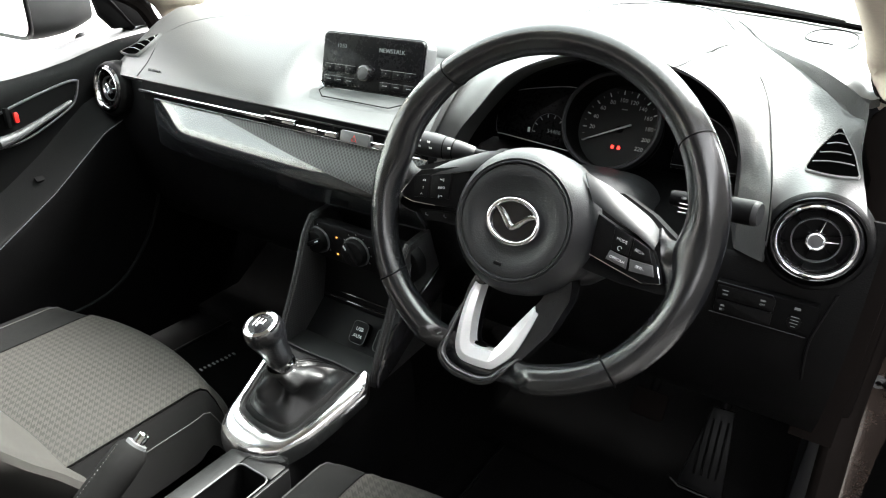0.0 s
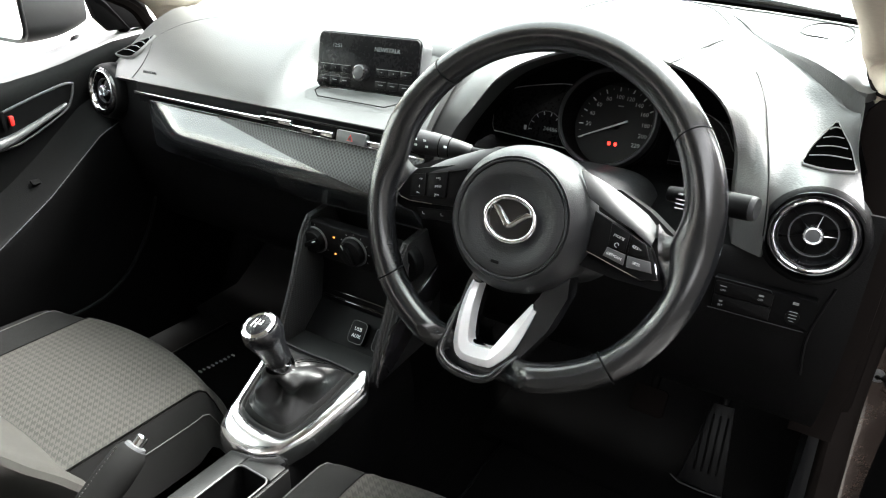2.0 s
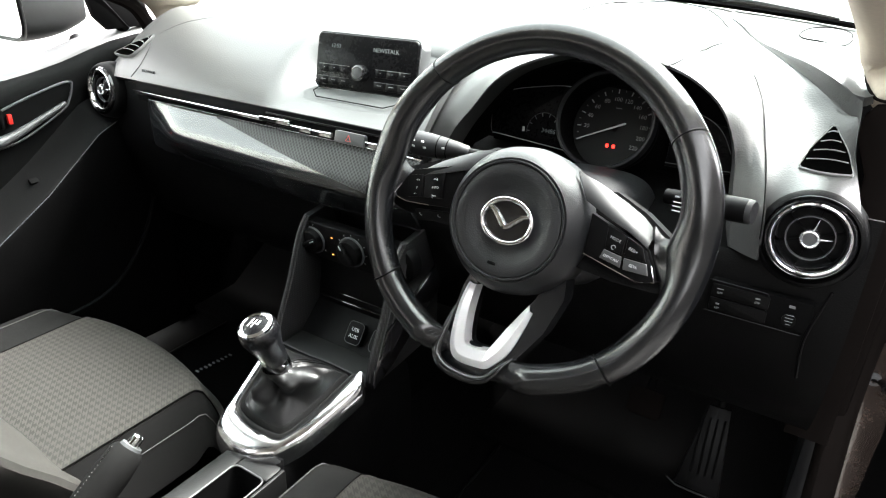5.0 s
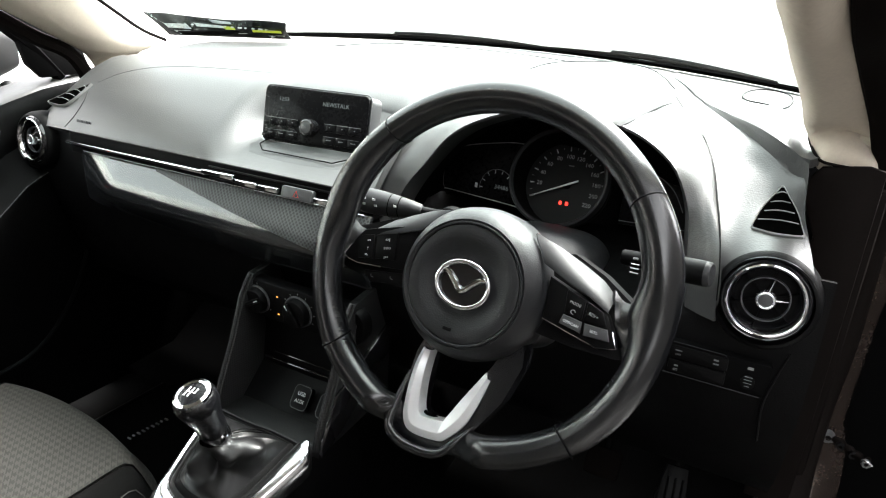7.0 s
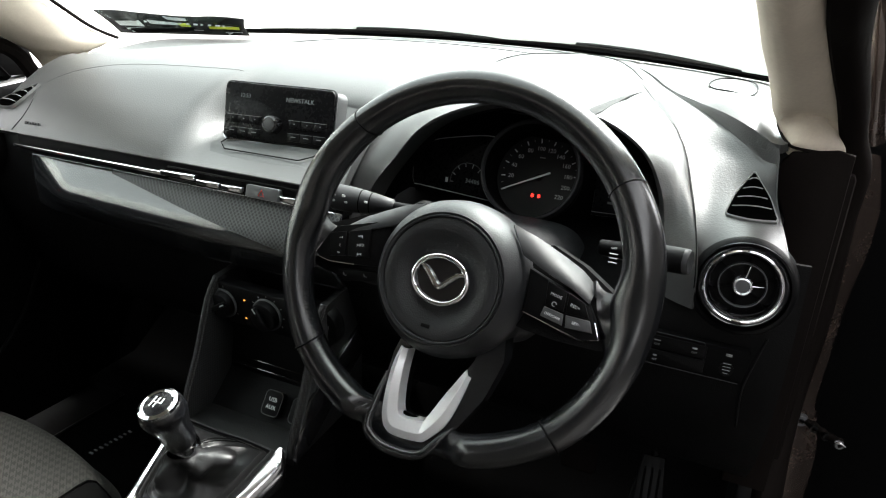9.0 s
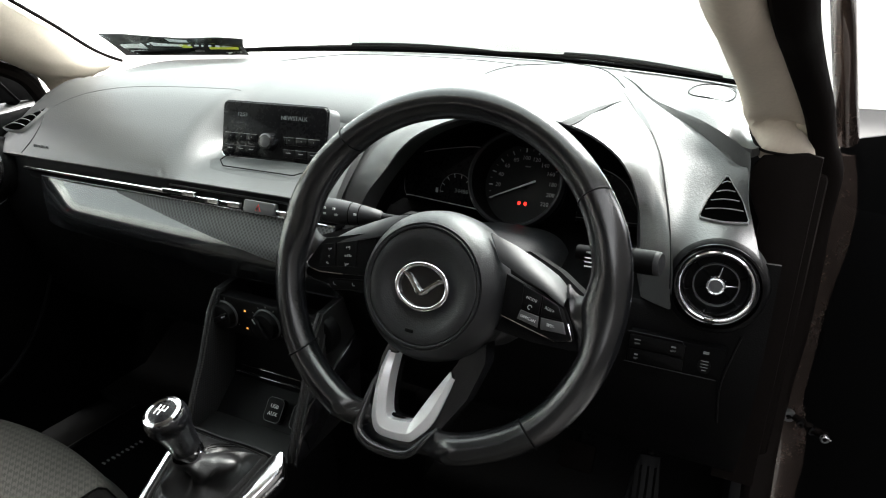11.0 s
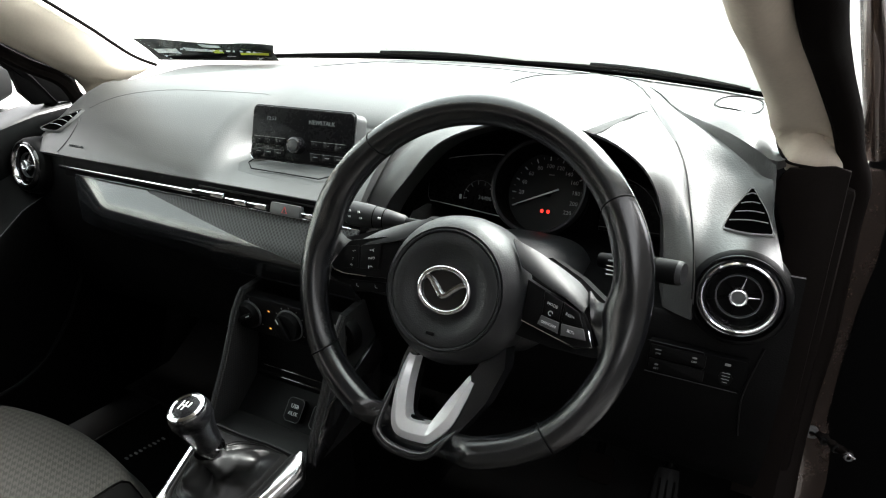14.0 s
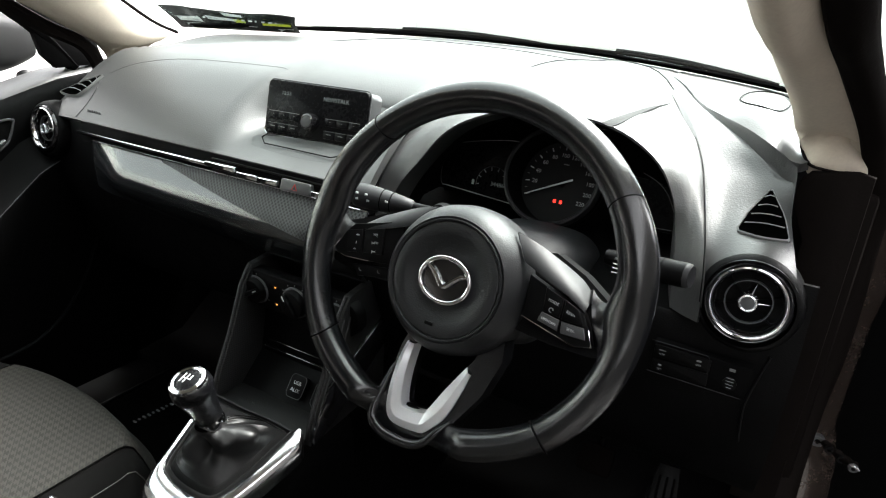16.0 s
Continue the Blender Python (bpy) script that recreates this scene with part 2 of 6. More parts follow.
SILVER = material("silver_paint", (0.80, 0.81, 0.82), 0.27, 0.35, wear=0.01, rough_var=0.0)
POLISHED = material("polished_silver", (0.80, 0.81, 0.83), 0.17, 1.0, wear=0.02, rough_var=0.01)
SCREEN = material("display_black", (0.004, 0.004, 0.0045), 0.28, spec=0.12, wear=0.05)
SATIN = material("satin_silver", (0.72, 0.73, 0.75), 0.26, 0.9, wear=0.01, rough_var=0.0)
LEATHER = material("black_leather", (0.0042, 0.0045, 0.0053), 0.24, spec=0.76, grain=0.20, grain_size=0.0011, wear=0.15, wear_size=0.4, rough_var=0.04)
BOOT = material("soft_black_leather", (0.0045, 0.0047, 0.0051), 0.42, spec=0.50, grain=0.25, grain_size=0.0016, wear=0.25)
SOFT = material("black_soft_touch", (0.0115, 0.0120, 0.0131), 0.43, spec=0.40, grain=0.3, grain_size=0.0015, wear=0.12)
RUBBER = material("black_rubber", (0.0060, 0.0048, 0.0044), 0.75, spec=0.02, grain=0.1, grain_size=0.003)
CREAM = material("beige_fabric_trim", (0.52, 0.46, 0.38), 0.85, grain=0.3, grain_size=0.0015, wear=0.08, spec=0.2, voronoi=False)
BROWN = material("brown_metallic_paint", (0.075, 0.056, 0.048), 0.24, 0.7, coat=1.0, wear=0.2)
# Black carpet with the footwell's shade put into its colour.
CARPET = material("darkened_black_carpet", (0.0018, 0.0018, 0.0018), 0.95, grain=0.9, grain_size=0.002, wear=0.35, spec=0.03, voronoi=False)
CLOTH = houndstooth("check_seat_cloth", (0.0088, 0.0084, 0.0076), (0.0225, 0.0213, 0.0190), 0.0125)
BOLSTER = material("plain_grey_seat_cloth", (0.0042, 0.0042, 0.0041), 0.8, grain=0.45, grain_size=0.0012, wear=0.15, spec=0.10, voronoi=False)
BACKCLOTH = material("plain_woven_seat_cloth", (0.020, 0.019, 0.0172), 0.9, grain=0.5, grain_size=0.0015, wear=0.15, spec=0.2, voronoi=False)
THREAD = material("grey_thread", (0.035, 0.035, 0.033), 0.8)
CONSOLE = material("grained_dark_plastic", (0.0060, 0.0062, 0.0062), 0.5, spec=0.25, grain=0.4, grain_size=0.0018, wear=0.12)
CARBON = weave("carbon_look_trim", (0.004, 0.004, 0.0043), (0.024, 0.024, 0.025), 0.0026)
INK = material("white_print", (0.62, 0.64, 0.64), 0.6, wear=0.05)
BUTTON = material("silver_grey_button", (0.045, 0.046, 0.048), 0.38, spec=0.5)
SHADED_DOORTRIM = material("shaded_black_door_trim", (0.0016, 0.0016, 0.0017), 0.60, spec=0.09, grain=0.3, grain_size=0.0018)
MIDINK = material("soft_white_print", (0.36, 0.37, 0.37), 0.6, wear=0.05)
COVER = material("black_satin_cover", (0.014, 0.0145, 0.0158), 0.50, spec=0.28, wear=0.1)
DIMINK = material("grey_print", (0.17, 0.175, 0.175), 0.6, wear=0.05)
DIM_GROUND = material("dimmed_ground_grey", (0.075, 0.074, 0.072), 0.9, grain=0.5, grain_size=0.01, wear=0.15, wear_size=1.2, voronoi=False)
SHADEWALL = material("dark_shading_wall", (0.09, 0.085, 0.08), 0.9, grain=0.3, grain_size=0.01, wear=0.15, wear_size=0.8, voronoi=False)
RENDERED = material("pale_rendered_wall", (0.95, 0.93, 0.89), 0.9, grain=0.3, grain_size=0.01, wear=0.06, wear_size=0.8, voronoi=False)
BAG = material("black_glossy_plastic_film", (0.012, 0.013, 0.012), 0.2, coat=0.3, wear=0.3)
YELLOW = material("lime_print", (0.55, 0.62, 0.05), 0.4)
PALEGREY = material("pale_grey_print", (0.45, 0.47, 0.48), 0.4)
REDPLASTIC = material("red_plastic", (0.6, 0.02, 0.015), 0.4)
SWITCH = material("black_switch_plastic", (0.0018, 0.0018, 0.0020), 0.45, spec=0.10, wear=0.1)
SHELL = material("dark_grey_mirror_plastic", (0.0055, 0.006, 0.006), 0.5, spec=0.3, wear=0.1)
PALESLAT = material("pale_grey_plastic_edge", (0.16, 0.162, 0.16), 0.4, wear=0.08)
GREY = material("mid_grey_plastic", (0.05, 0.052, 0.054), 0.45, wear=0.08)
MIRROR = material("mirror_glass", (0.85, 0.86, 0.86), 0.02, 1.0, rough_var=0.0, wear=0.02)
RED_LIGHT = glow("red_warning_light", (1.0, 0.03, 0.02), 0.25)
AMBER_LIGHT = glow("amber_indicator", (1.0, 0.35, 0.06), 0.18)
LCD = glow("pale_display_digits", (0.16, 0.18, 0.18), 0.012)
GLASS = glass("window_glass")

# ---- the setting ----
CENTRE = 0.01   # the car's middle line
WX, WY, WZ = 0.357, 0.007, 0.9405   # the steering wheel's centre


def base_y(x):
    return 0.80 - 0.22 * ((x - CENTRE) / 0.6) ** 2


def base_z(x):
    return 1.103 - 0.016 * ((x - CENTRE) / 0.6) ** 2


def dash_profile(x):
    """The upper dashboard's outline at x, from the windscreen to the vent strip."""
    yb, zb = base_y(x), base_z(x)
    r = smooth(0.40, 0.56, x)
    c = smooth(-0.185, -0.135, x) * (1 - smooth(0.075, 0.115, x))   # the niche behind the radio
    yt = 0.385 + 0.01 * r + 0.02 * c
    pts = [(yb + 0.03, zb - 0.004), (yb, zb), (yb - 0.33 * (yb - yt), zb - 0.004), (yb - 0.72 * (yb - yt), zb - 0.016), (yt, 1.066), (0.31 + 0.03 * r + 0.02 * c, 1.045 - 0.005 * r - 0.01 * c),
           (0.245 + 0.02 * r + 0.06 * c, 1.004 - 0.008 * r - 0.018 * c), (0.20 + 0.012 * r + 0.03 * c, 0.964 - 0.004 * c), (0.18, 0.94)]
    drop = (0.05 if x < CENTRE else 0.024) * smooth(0.575, 0.68, abs(x - CENTRE))
    line = spline(pts, 64)
    yl = float(np.interp(x, (-0.655, -0.56, -0.46, -0.36, -0.2), (0.315, 0.345, 0.41, 0.50, 0.60)))
    step = 0.011 * (1 - smooth(-0.34, -0.16, x))   # the channel along the glass on the passenger's side
    return [(x, y, z - drop * smooth(0.9, 0.3, y) - step * smooth(yl - 0.004, yl + 0.022, y)) for y, z in line]


def dash_z(x, y):
    """The height of the dashboard's top at x, y."""
    p = dash_profile(x)[::-1]
    return float(np.interp(y, [q[1] for q in p], [q[2] for q in p]))


def dash_y(x, z):
    """How far ahead the dashboard's face lies at x and height z."""
    p = [q for q in dash_profile(x)[::-1] if q[1] < 0.5]
    return float(np.interp(z, [q[2] for q in p], [q[1] for q in p]))


# Ground colour is kept dark so less light bounces in through the door.
ground = part("ground", sheet([[(x, y, 0) for x in np.linspace(-400, 400, 9)] for y in np.linspace(-400, 400, 9)]), DIM_GROUND)
tagged(ground, "unseen ground around the car, darkened to cut bounced light", "ground", kind="structure")
building = part("backdrop_wall", box(-14, 16.0, 11, 11.4, 0, 4.2, 0.02), RENDERED)
tagged(building, "pale rendered wall beyond the windscreen", "wall", kind="structure")
side_wall = part("backdrop_side_wall", box(-6.4, -6.0, -9, 10, 0, 3.2, 0.02), RENDERED)
tagged(side_wall, "pale block wall beside the yard", "wall", kind="structure")

# Unseen dark walls, added to block light from behind and the open door.
for name, size in (("backdrop_rear_shade_wall", (-6.4, 3.2, -7.3, -7.0, 0, 3.2)), ("backdrop_near_shade_wall", (2.9, 3.2, -7.0, 1.9, 0, 3.2))):
    yard = part(name, box(*size, 0.02), SHADEWALL)
    tagged(yard, "unseen dark wall added to hold light off the cabin", "wall", kind="structure")

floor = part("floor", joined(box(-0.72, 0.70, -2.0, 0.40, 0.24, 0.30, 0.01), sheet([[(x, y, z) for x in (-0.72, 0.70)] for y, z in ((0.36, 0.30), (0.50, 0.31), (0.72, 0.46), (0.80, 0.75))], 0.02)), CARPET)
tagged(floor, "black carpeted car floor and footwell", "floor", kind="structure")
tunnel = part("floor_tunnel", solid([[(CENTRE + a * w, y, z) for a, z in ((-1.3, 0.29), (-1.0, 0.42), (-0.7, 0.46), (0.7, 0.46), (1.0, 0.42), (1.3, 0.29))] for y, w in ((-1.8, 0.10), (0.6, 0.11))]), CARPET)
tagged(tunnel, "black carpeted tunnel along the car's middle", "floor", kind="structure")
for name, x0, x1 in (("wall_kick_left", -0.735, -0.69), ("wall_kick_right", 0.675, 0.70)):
    # The right panel's lighter colour holds the light from the door opening.
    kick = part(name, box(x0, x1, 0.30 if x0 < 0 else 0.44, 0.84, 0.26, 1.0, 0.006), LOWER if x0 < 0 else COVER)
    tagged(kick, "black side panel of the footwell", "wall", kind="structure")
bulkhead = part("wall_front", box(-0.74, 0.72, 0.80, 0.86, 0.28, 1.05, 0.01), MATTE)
tagged(bulkhead, "black bulkhead behind the dashboard", "wall", kind="structure")
roof = part("ceiling", sheet([[(x, y, 1.47 - 0.09 * (x / 0.55) ** 2 - 0.06 * smooth(-0.5, -0.13, y) - 0.12 * smooth(-1.5, -2.2, y)) for x in np.linspace(-0.56, 0.56, 15)] for y in np.linspace(-2.2, -0.13, 14)], 0.03), CREAM)
tagged(roof, "beige headlining over the seats", "ceiling", kind="structure")
rear = part("wall_rear", joined(box(-0.72, 0.72, -2.25, -2.2, 0.28, 1.0, 0.01), box(-0.72, -0.5, -2.25, -2.2, 1.0, 1.4, 0.01), box(0.5, 0.72, -2.25, -2.2, 1.0, 1.4, 0.01)), LOWER)
tagged(rear, "dark tailgate trim with an opening for the rear window", "wall", kind="structure")


def body_side(name, s):
    """The fixed rear side of the cabin: rear door trim and the pillar behind the front seats."""
    x0, x1 = (0.68, 0.74) if s > 0 else (-0.74, -0.68)
    return part(name, joined(box(x0, x1, -2.2, -0.85, 0.28, 0.98, 0.01), solid([[(s * (0.70 + dx - 0.16 * smooth(0.95, 1.42, z)), y + 0.05 * smooth(1.0, 1.4, z), z) for dx, y in ((-0.03, -0.98), (0.03, -0.98), (0.03, -0.82), (-0.03, -0.82))] for z in (0.28, 0.95, 1.1, 1.25, 1.42)])), LOWER)


for side, s in (("wall_left", -1), ("wall_right", 1)):
    tagged(body_side(side, s), "dark rear door trim and middle pillar", "wall", kind="structure")

# windscreen: the glass, its black border and seal
glass_rows = []
for v in np.linspace(0, 1, 10):
    glass_rows.append([(x * (1 - 0.13 * v), (base_y(x) + 0.01) * (1 - v) + (-0.12 - 0.12 * (x / 0.6) ** 2) * v, (base_z(x) + 0.004) * (1 - v) + 1.415 * v + 0.02 * math.sin(math.pi * v)) for x in np.linspace(-0.64, 0.66, 25)])
windscreen = part("window_1", sheet(glass_rows, 0.004), GLASS)
windscreen.visible_shadow = False
tagged(windscreen, "curved clear windscreen raking back over the dashboard", "windscreen", kind="structure")
border = part("windscreen_border", sheet([[(x, base_y(x) + 0.004 - 0.06 * v, base_z(x) + 0.004 + 0.022 * v) for x in np.linspace(-0.63, 0.65, 41)] for v in (0, 0.15, 0.3)], 0.003), MATTE, windscreen, "black printed border")


def pillar_trim(name, s, inner, outer):
    """The windscreen pillar's lining, round across, from its foot to the roof."""
    n = 24
    a, b = spline(inner, n), spline(outer, n)
    rows = []
    for k in range(n):
        p, q = V(a[k]), V(b[k])
        way = (V(a[min(k + 1, n - 1)]) - V(a[max(k - 1, 0)])).normalized()
        out = (q - p).cross(way).normalized() * (1 if s > 0 else -1)
        row = []
        for j in range(13):
            f = j / 12
            row.append(p.lerp(q, f) + out * (0.024 * smooth(-2, 6, k) * math.sin(math.pi * f) ** 0.7))
        row += [q - out * 0.012, p - out * 0.012]
        rows.append(row)
    return part(name, solid(rows), CREAM)


right_in = [(0.671, 0.310, 1.038), (0.634, 0.302, 1.043), (0.624, 0.312, 1.048), (0.6165, 0.335, 1.056), (0.605, 0.350, 1.086), (0.592, 0.30, 1.122), (0.577, 0.22, 1.154), (0.568, 0.12, 1.18), (0.561, 0.01, 1.199), (0.530, -0.12, 1.29), (0.48, -0.30, 1.40)]
right_out = [(0.686, 0.318, 1.036), (0.683, 0.324, 1.047), (0.676, 0.326, 1.060), (0.662, 0.30, 1.081), (0.654, 0.27, 1.099), (0.643, 0.21, 1.131), (0.632, 0.15, 1.159), (0.619, 0.09, 1.181), (0.607, 0.03, 1.20), (0.585, -0.14, 1.29), (0.535, -0.40, 1.40)]
pr = pillar_trim("trim_pillar_right", 1, right_in, right_out)
tagged(pr, "beige windscreen pillar lining above the dashboard's end", "pillar trim", kind="structure")


foot_gap = part("trim_pillar_gap", tube(spline([(0.6115, 0.352, 1.068), (0.6150, 0.336, 1.058), (0.6225, 0.310, 1.049), (0.634, 0.300, 1.043), (0.672, 0.300, 1.041)], 24), 0.0016, 8), RUBBER)
tagged(foot_gap, "dark gap round the pillar lining's foot", "gap", kind="structure")


left_in = [(-0.628, 0.348, 1.022), (-0.622, 0.42, 1.052), (-0.605, 0.462, 1.074), (-0.603, 0.40, 1.097), (-0.578, 0.30, 1.148), (-0.533, 0.17, 1.205), (-0.495, -0.02, 1.30), (-0.44, -0.26, 1.40)]
left_out = [(-0.656, 0.345, 1.022), (-0.651, 0.336, 1.045), (-0.642, 0.28, 1.075), (-0.630, 0.20, 1.115), (-0.608, 0.09, 1.165), (-0.584, 0.0, 1.21), (-0.545, -0.2, 1.30), (-0.50, -0.42, 1.40)]
pl = pillar_trim("trim_pillar_left", -1, left_in, left_out)
tagged(pl, "beige windscreen pillar lining on the passenger side", "pillar trim", kind="structure")
edge_line = spline([(x - 0.004, y + 0.022, z + 0.004) for x, y, z in left_in[2:]], 30)
part("windscreen_edge", tube(edge_line, 0.0035, 6), RUBBER, windscreen, "black edge of the glass")
seal_left = part("trim_seal_left", tube(spline([(-0.662, 0.36, 0.90), (-0.650, 0.329, 0.99), (-0.650, 0.312, 1.030), (-0.652, 0.285, 1.060), (-0.652, 0.22, 1.090), (-0.632, 0.11, 1.15), (-0.60, 0.0, 1.205), (-0.55, -0.2, 1.30), (-0.51, -0.42, 1.40)], 40), 0.014, 8), RUBBER)
tagged(seal_left, "black rubber door seal along the passenger pillar", "door seal", kind="structure")

# the driver's door opening: seal, painted pillar
seal_path = spline([(0.545, -0.42, 1.40), (0.596, -0.14, 1.29), (0.626, 0.04, 1.20), (0.648, 0.17, 1.157), (0.678, 0.288, 1.098), (0.696, 0.349, 1.043), (0.704, 0.373, 1.004), (0.705, 0.389, 0.95), (0.709, 0.400, 0.872), (0.710, 0.400, 0.79), (0.704, 0.390, 0.706), (0.700, 0.360, 0.631), (0.700, 0.330, 0.575), (0.706, 0.27, 0.42), (0.712, 0.15, 0.345), (0.714, -0.75, 0.325)], 70)
seal_rows = []
for k, p in enumerate(seal_path):
    way = V(seal_path[min(k + 1, 69)]) - V(seal_path[max(k - 1, 0)])
    way.normalize()
    side = V((1, 0.55, 0)) - way * way.dot(V((1, 0.55, 0)))
    side.normalize()
    up = way.cross(side)
    slim = smooth(1.0, 1.06, p[2]) * (1 - smooth(1.12, 1.32, p[2]))   # thinner beside the pillar's foot
    seal_rows.append([V(p) - side * (0.005 * slim) + side * ((0.020 - 0.005 * slim) * math.cos(a) * (1 + 0.15 * math.cos(3 * a))) + up * (0.014 * math.sin(a)) for a in np.linspace(0, 2 * math.pi, 15)[:-1]])
seal = part("trim_seal_right", solid(seal_rows), RUBBER)
tagged(seal, "thick black rubber seal around the open driver's door", "door seal", kind="structure")
JAMB_Z = (0.25, 0.45, 0.51, 0.545, 0.592, 0.625, 0.650, 0.727, 0.807, 0.841, 0.901, 0.94, 1.02)
JAMB_X = (0.780, 0.782, 0.784, 0.787, 0.778, 0.762, 0.751, 0.752, 0.753, 0.756, 0.765, 0.764, 0.745)   # the painted flange's outer edge
jamb = part("trim_jamb", solid([[(0.700, 0.435, z), (x1 - 0.004, 0.466, z), (x1, 0.472, z), (x1 + 0.004, 0.60, z), (0.67, 0.60, z)] for x1, z in zip(JAMB_X, JAMB_Z)]), BROWN)
tagged(jamb, "brown painted door pillar with the hinges", "pillar", kind="structure")
outer_pillar = part("trim_outer_pillar", tube(spline([(0.729, 0.46, 1.040), (0.705, 0.40, 1.123), (0.679, 0.33, 1.212), (0.640, 0.12, 1.31), (0.58, -0.30, 1.42)], 24), 0.0135, 12), BROWN)
tagged(outer_pillar, "brown painted outer windscreen pillar", "pillar", kind="structure")
sill = part("trim_sill", box(0.69, 0.79, -0.85, 0.50, 0.22, 0.325, 0.02), BROWN)
tagged(sill, "brown painted sill below the driver's door opening", "sill", kind="structure")

foot_block = part("trim_pillar_foot", joined(box(0.664, 0.706, 0.34, 0.52, 0.60, 1.015, 0.008), box(-0.70, -0.646, 0.36, 0.52, 0.60, 1.02, 0.008)), RUBBER)
tagged(foot_block, "black trim closing the dashboard's ends below the pillars", "trim", kind="structure")

# ---- the dashboard ----
dash = thing("dashboard", (CENTRE, 0.5, 0.6), "black grained plastic dashboard under a wide windscreen", "dashboard")
def dash_columns(x0, x1, step, back=0.0):
    """Dashboard outlines from x0 to x1; only what lies further ahead than back."""
    cols = []
    for x in np.linspace(x0, x1, max(2, int((x1 - x0) / step))):
        p = np.array(dash_profile(x))
        if back:
            f = np.interp(np.linspace(0, 1, 40), np.linspace(0, 1, 40), np.linspace(p[0][1], back, 40))
            p = [(x, y, dash_z(x, y)) for y in f]
        cols.append([tuple(q) for q in p])
    return cols


upper = part("upper_pad", sheet(dash_columns(-0.655, 0.1249, 0.015), 0.012, out=(0, -0.5, 1)), PAD, dash, "black soft grained dashboard top, pale with skylight")
SEAM = [(0.118, 0.36, 1.02), (0.20, 0.56, 1.07), (0.27, 0.70, 1.084), (0.31, 0.725, 1.086), (0.37, 0.655, 1.079), (0.432, 0.512, 1.070), (0.492, 0.36, 1.050), (0.5275, 0.27, 1.013), (0.550, 0.199, 0.975), (0.560, 0.171, 0.93), (0.564, 0.170, 0.885)]
SEAM = SEAM[:1] + [(x, y, dash_z(x, y) + 0.0015) for x, y, z in SEAM[1:7]] + SEAM[7:]


EDGE = spline([(0.40, 0.640, 1.0944), (0.44, 0.560, 1.087), (0.475, 0.470, 1.0785), (0.505, 0.405, 1.0755), (0.535, 0.368, 1.071), (0.560, 0.338, 1.0665), (0.582, 0.312, 1.060), (0.602, 0.297, 1.053), (0.6185, 0.290, 1.046)], 200)   # where the speaker shelf breaks off above the driver's vent


def shelf_point(x, y):
    """The speaker shelf, held flat up to its edge."""
    ye, ze = (float(np.interp(x, EDGE[:, 0], EDGE[:, k])) for k in (1, 2))
    ye += 0.012 * smooth(0.6185, 0.628, x)
    z = dash_z(x, y) + (ze - dash_z(x, ye)) * smooth(ye + 0.17, ye, y)
    low = smooth(0.586, 0.618, x) * smooth(0.50, 0.36, y)   # the flat by the pillar's foot
    return (x, y, z + (1.049 + 0.10 * (y - 0.32) - z) * low)


def crease_y(x):
    return float(np.interp(x, EDGE[:, 0], EDGE[:, 1])) + 0.012 * smooth(0.6185, 0.628, x) + 0.035 * smooth(0.626, 0.636, x)


mid_cols = []
for x in np.linspace(0.125, 0.418, 25):
    yb_ = float(np.interp(x, [p[0] for p in SEAM[:5]] + [0.418], [p[1] for p in SEAM[:5]] + [0.61]))
    mid_cols.append([(x, y, dash_z(x, y) - 0.25 * max(0.0, yb_ - y) - 0.003 * smooth(0.39, 0.40, x)) for y in np.linspace(base_y(x) + 0.03, yb_ - 0.06, 30)])
part("upper_pad", sheet(mid_cols, 0.010, out=(0, 0, 1)), PAD, dash, "black soft grained dashboard top, pale with skylight")
shelf_cols = [[shelf_point(x, y) for y in np.linspace(base_y(x) + 0.03, crease_y(x), 28)] for x in list(np.linspace(0.404, 0.6185, 44)) + list(np.linspace(0.622, 0.672, 8))]
part("speaker_shelf", sheet(shelf_cols, 0.010, out=(0, 0, 1)), PAD, dash, "black grained speaker shelf, pale with skylight")
edge = [c[-1] for c in shelf_cols[:44:6]] + [shelf_cols[43][-1], (0.6245, 0.285, 1.010), (0.632, 0.268, 0.998), (0.6395, 0.246, 0.986), (0.646, 0.218, 0.966), (0.648, 0.192, 0.945)]
edge = even(spline(edge, 300), 70)
seam_r = even(spline([(0.372, 0.628, 1.077)] + [(x - 0.008, y, z - 0.002) for x, y, z in [*SEAM[5:8], (0.548, 0.209, 0.975)]] + [(0.546, 0.196, 0.955), (0.550, 0.190, 0.940)], 300), 70)
shoulder = []
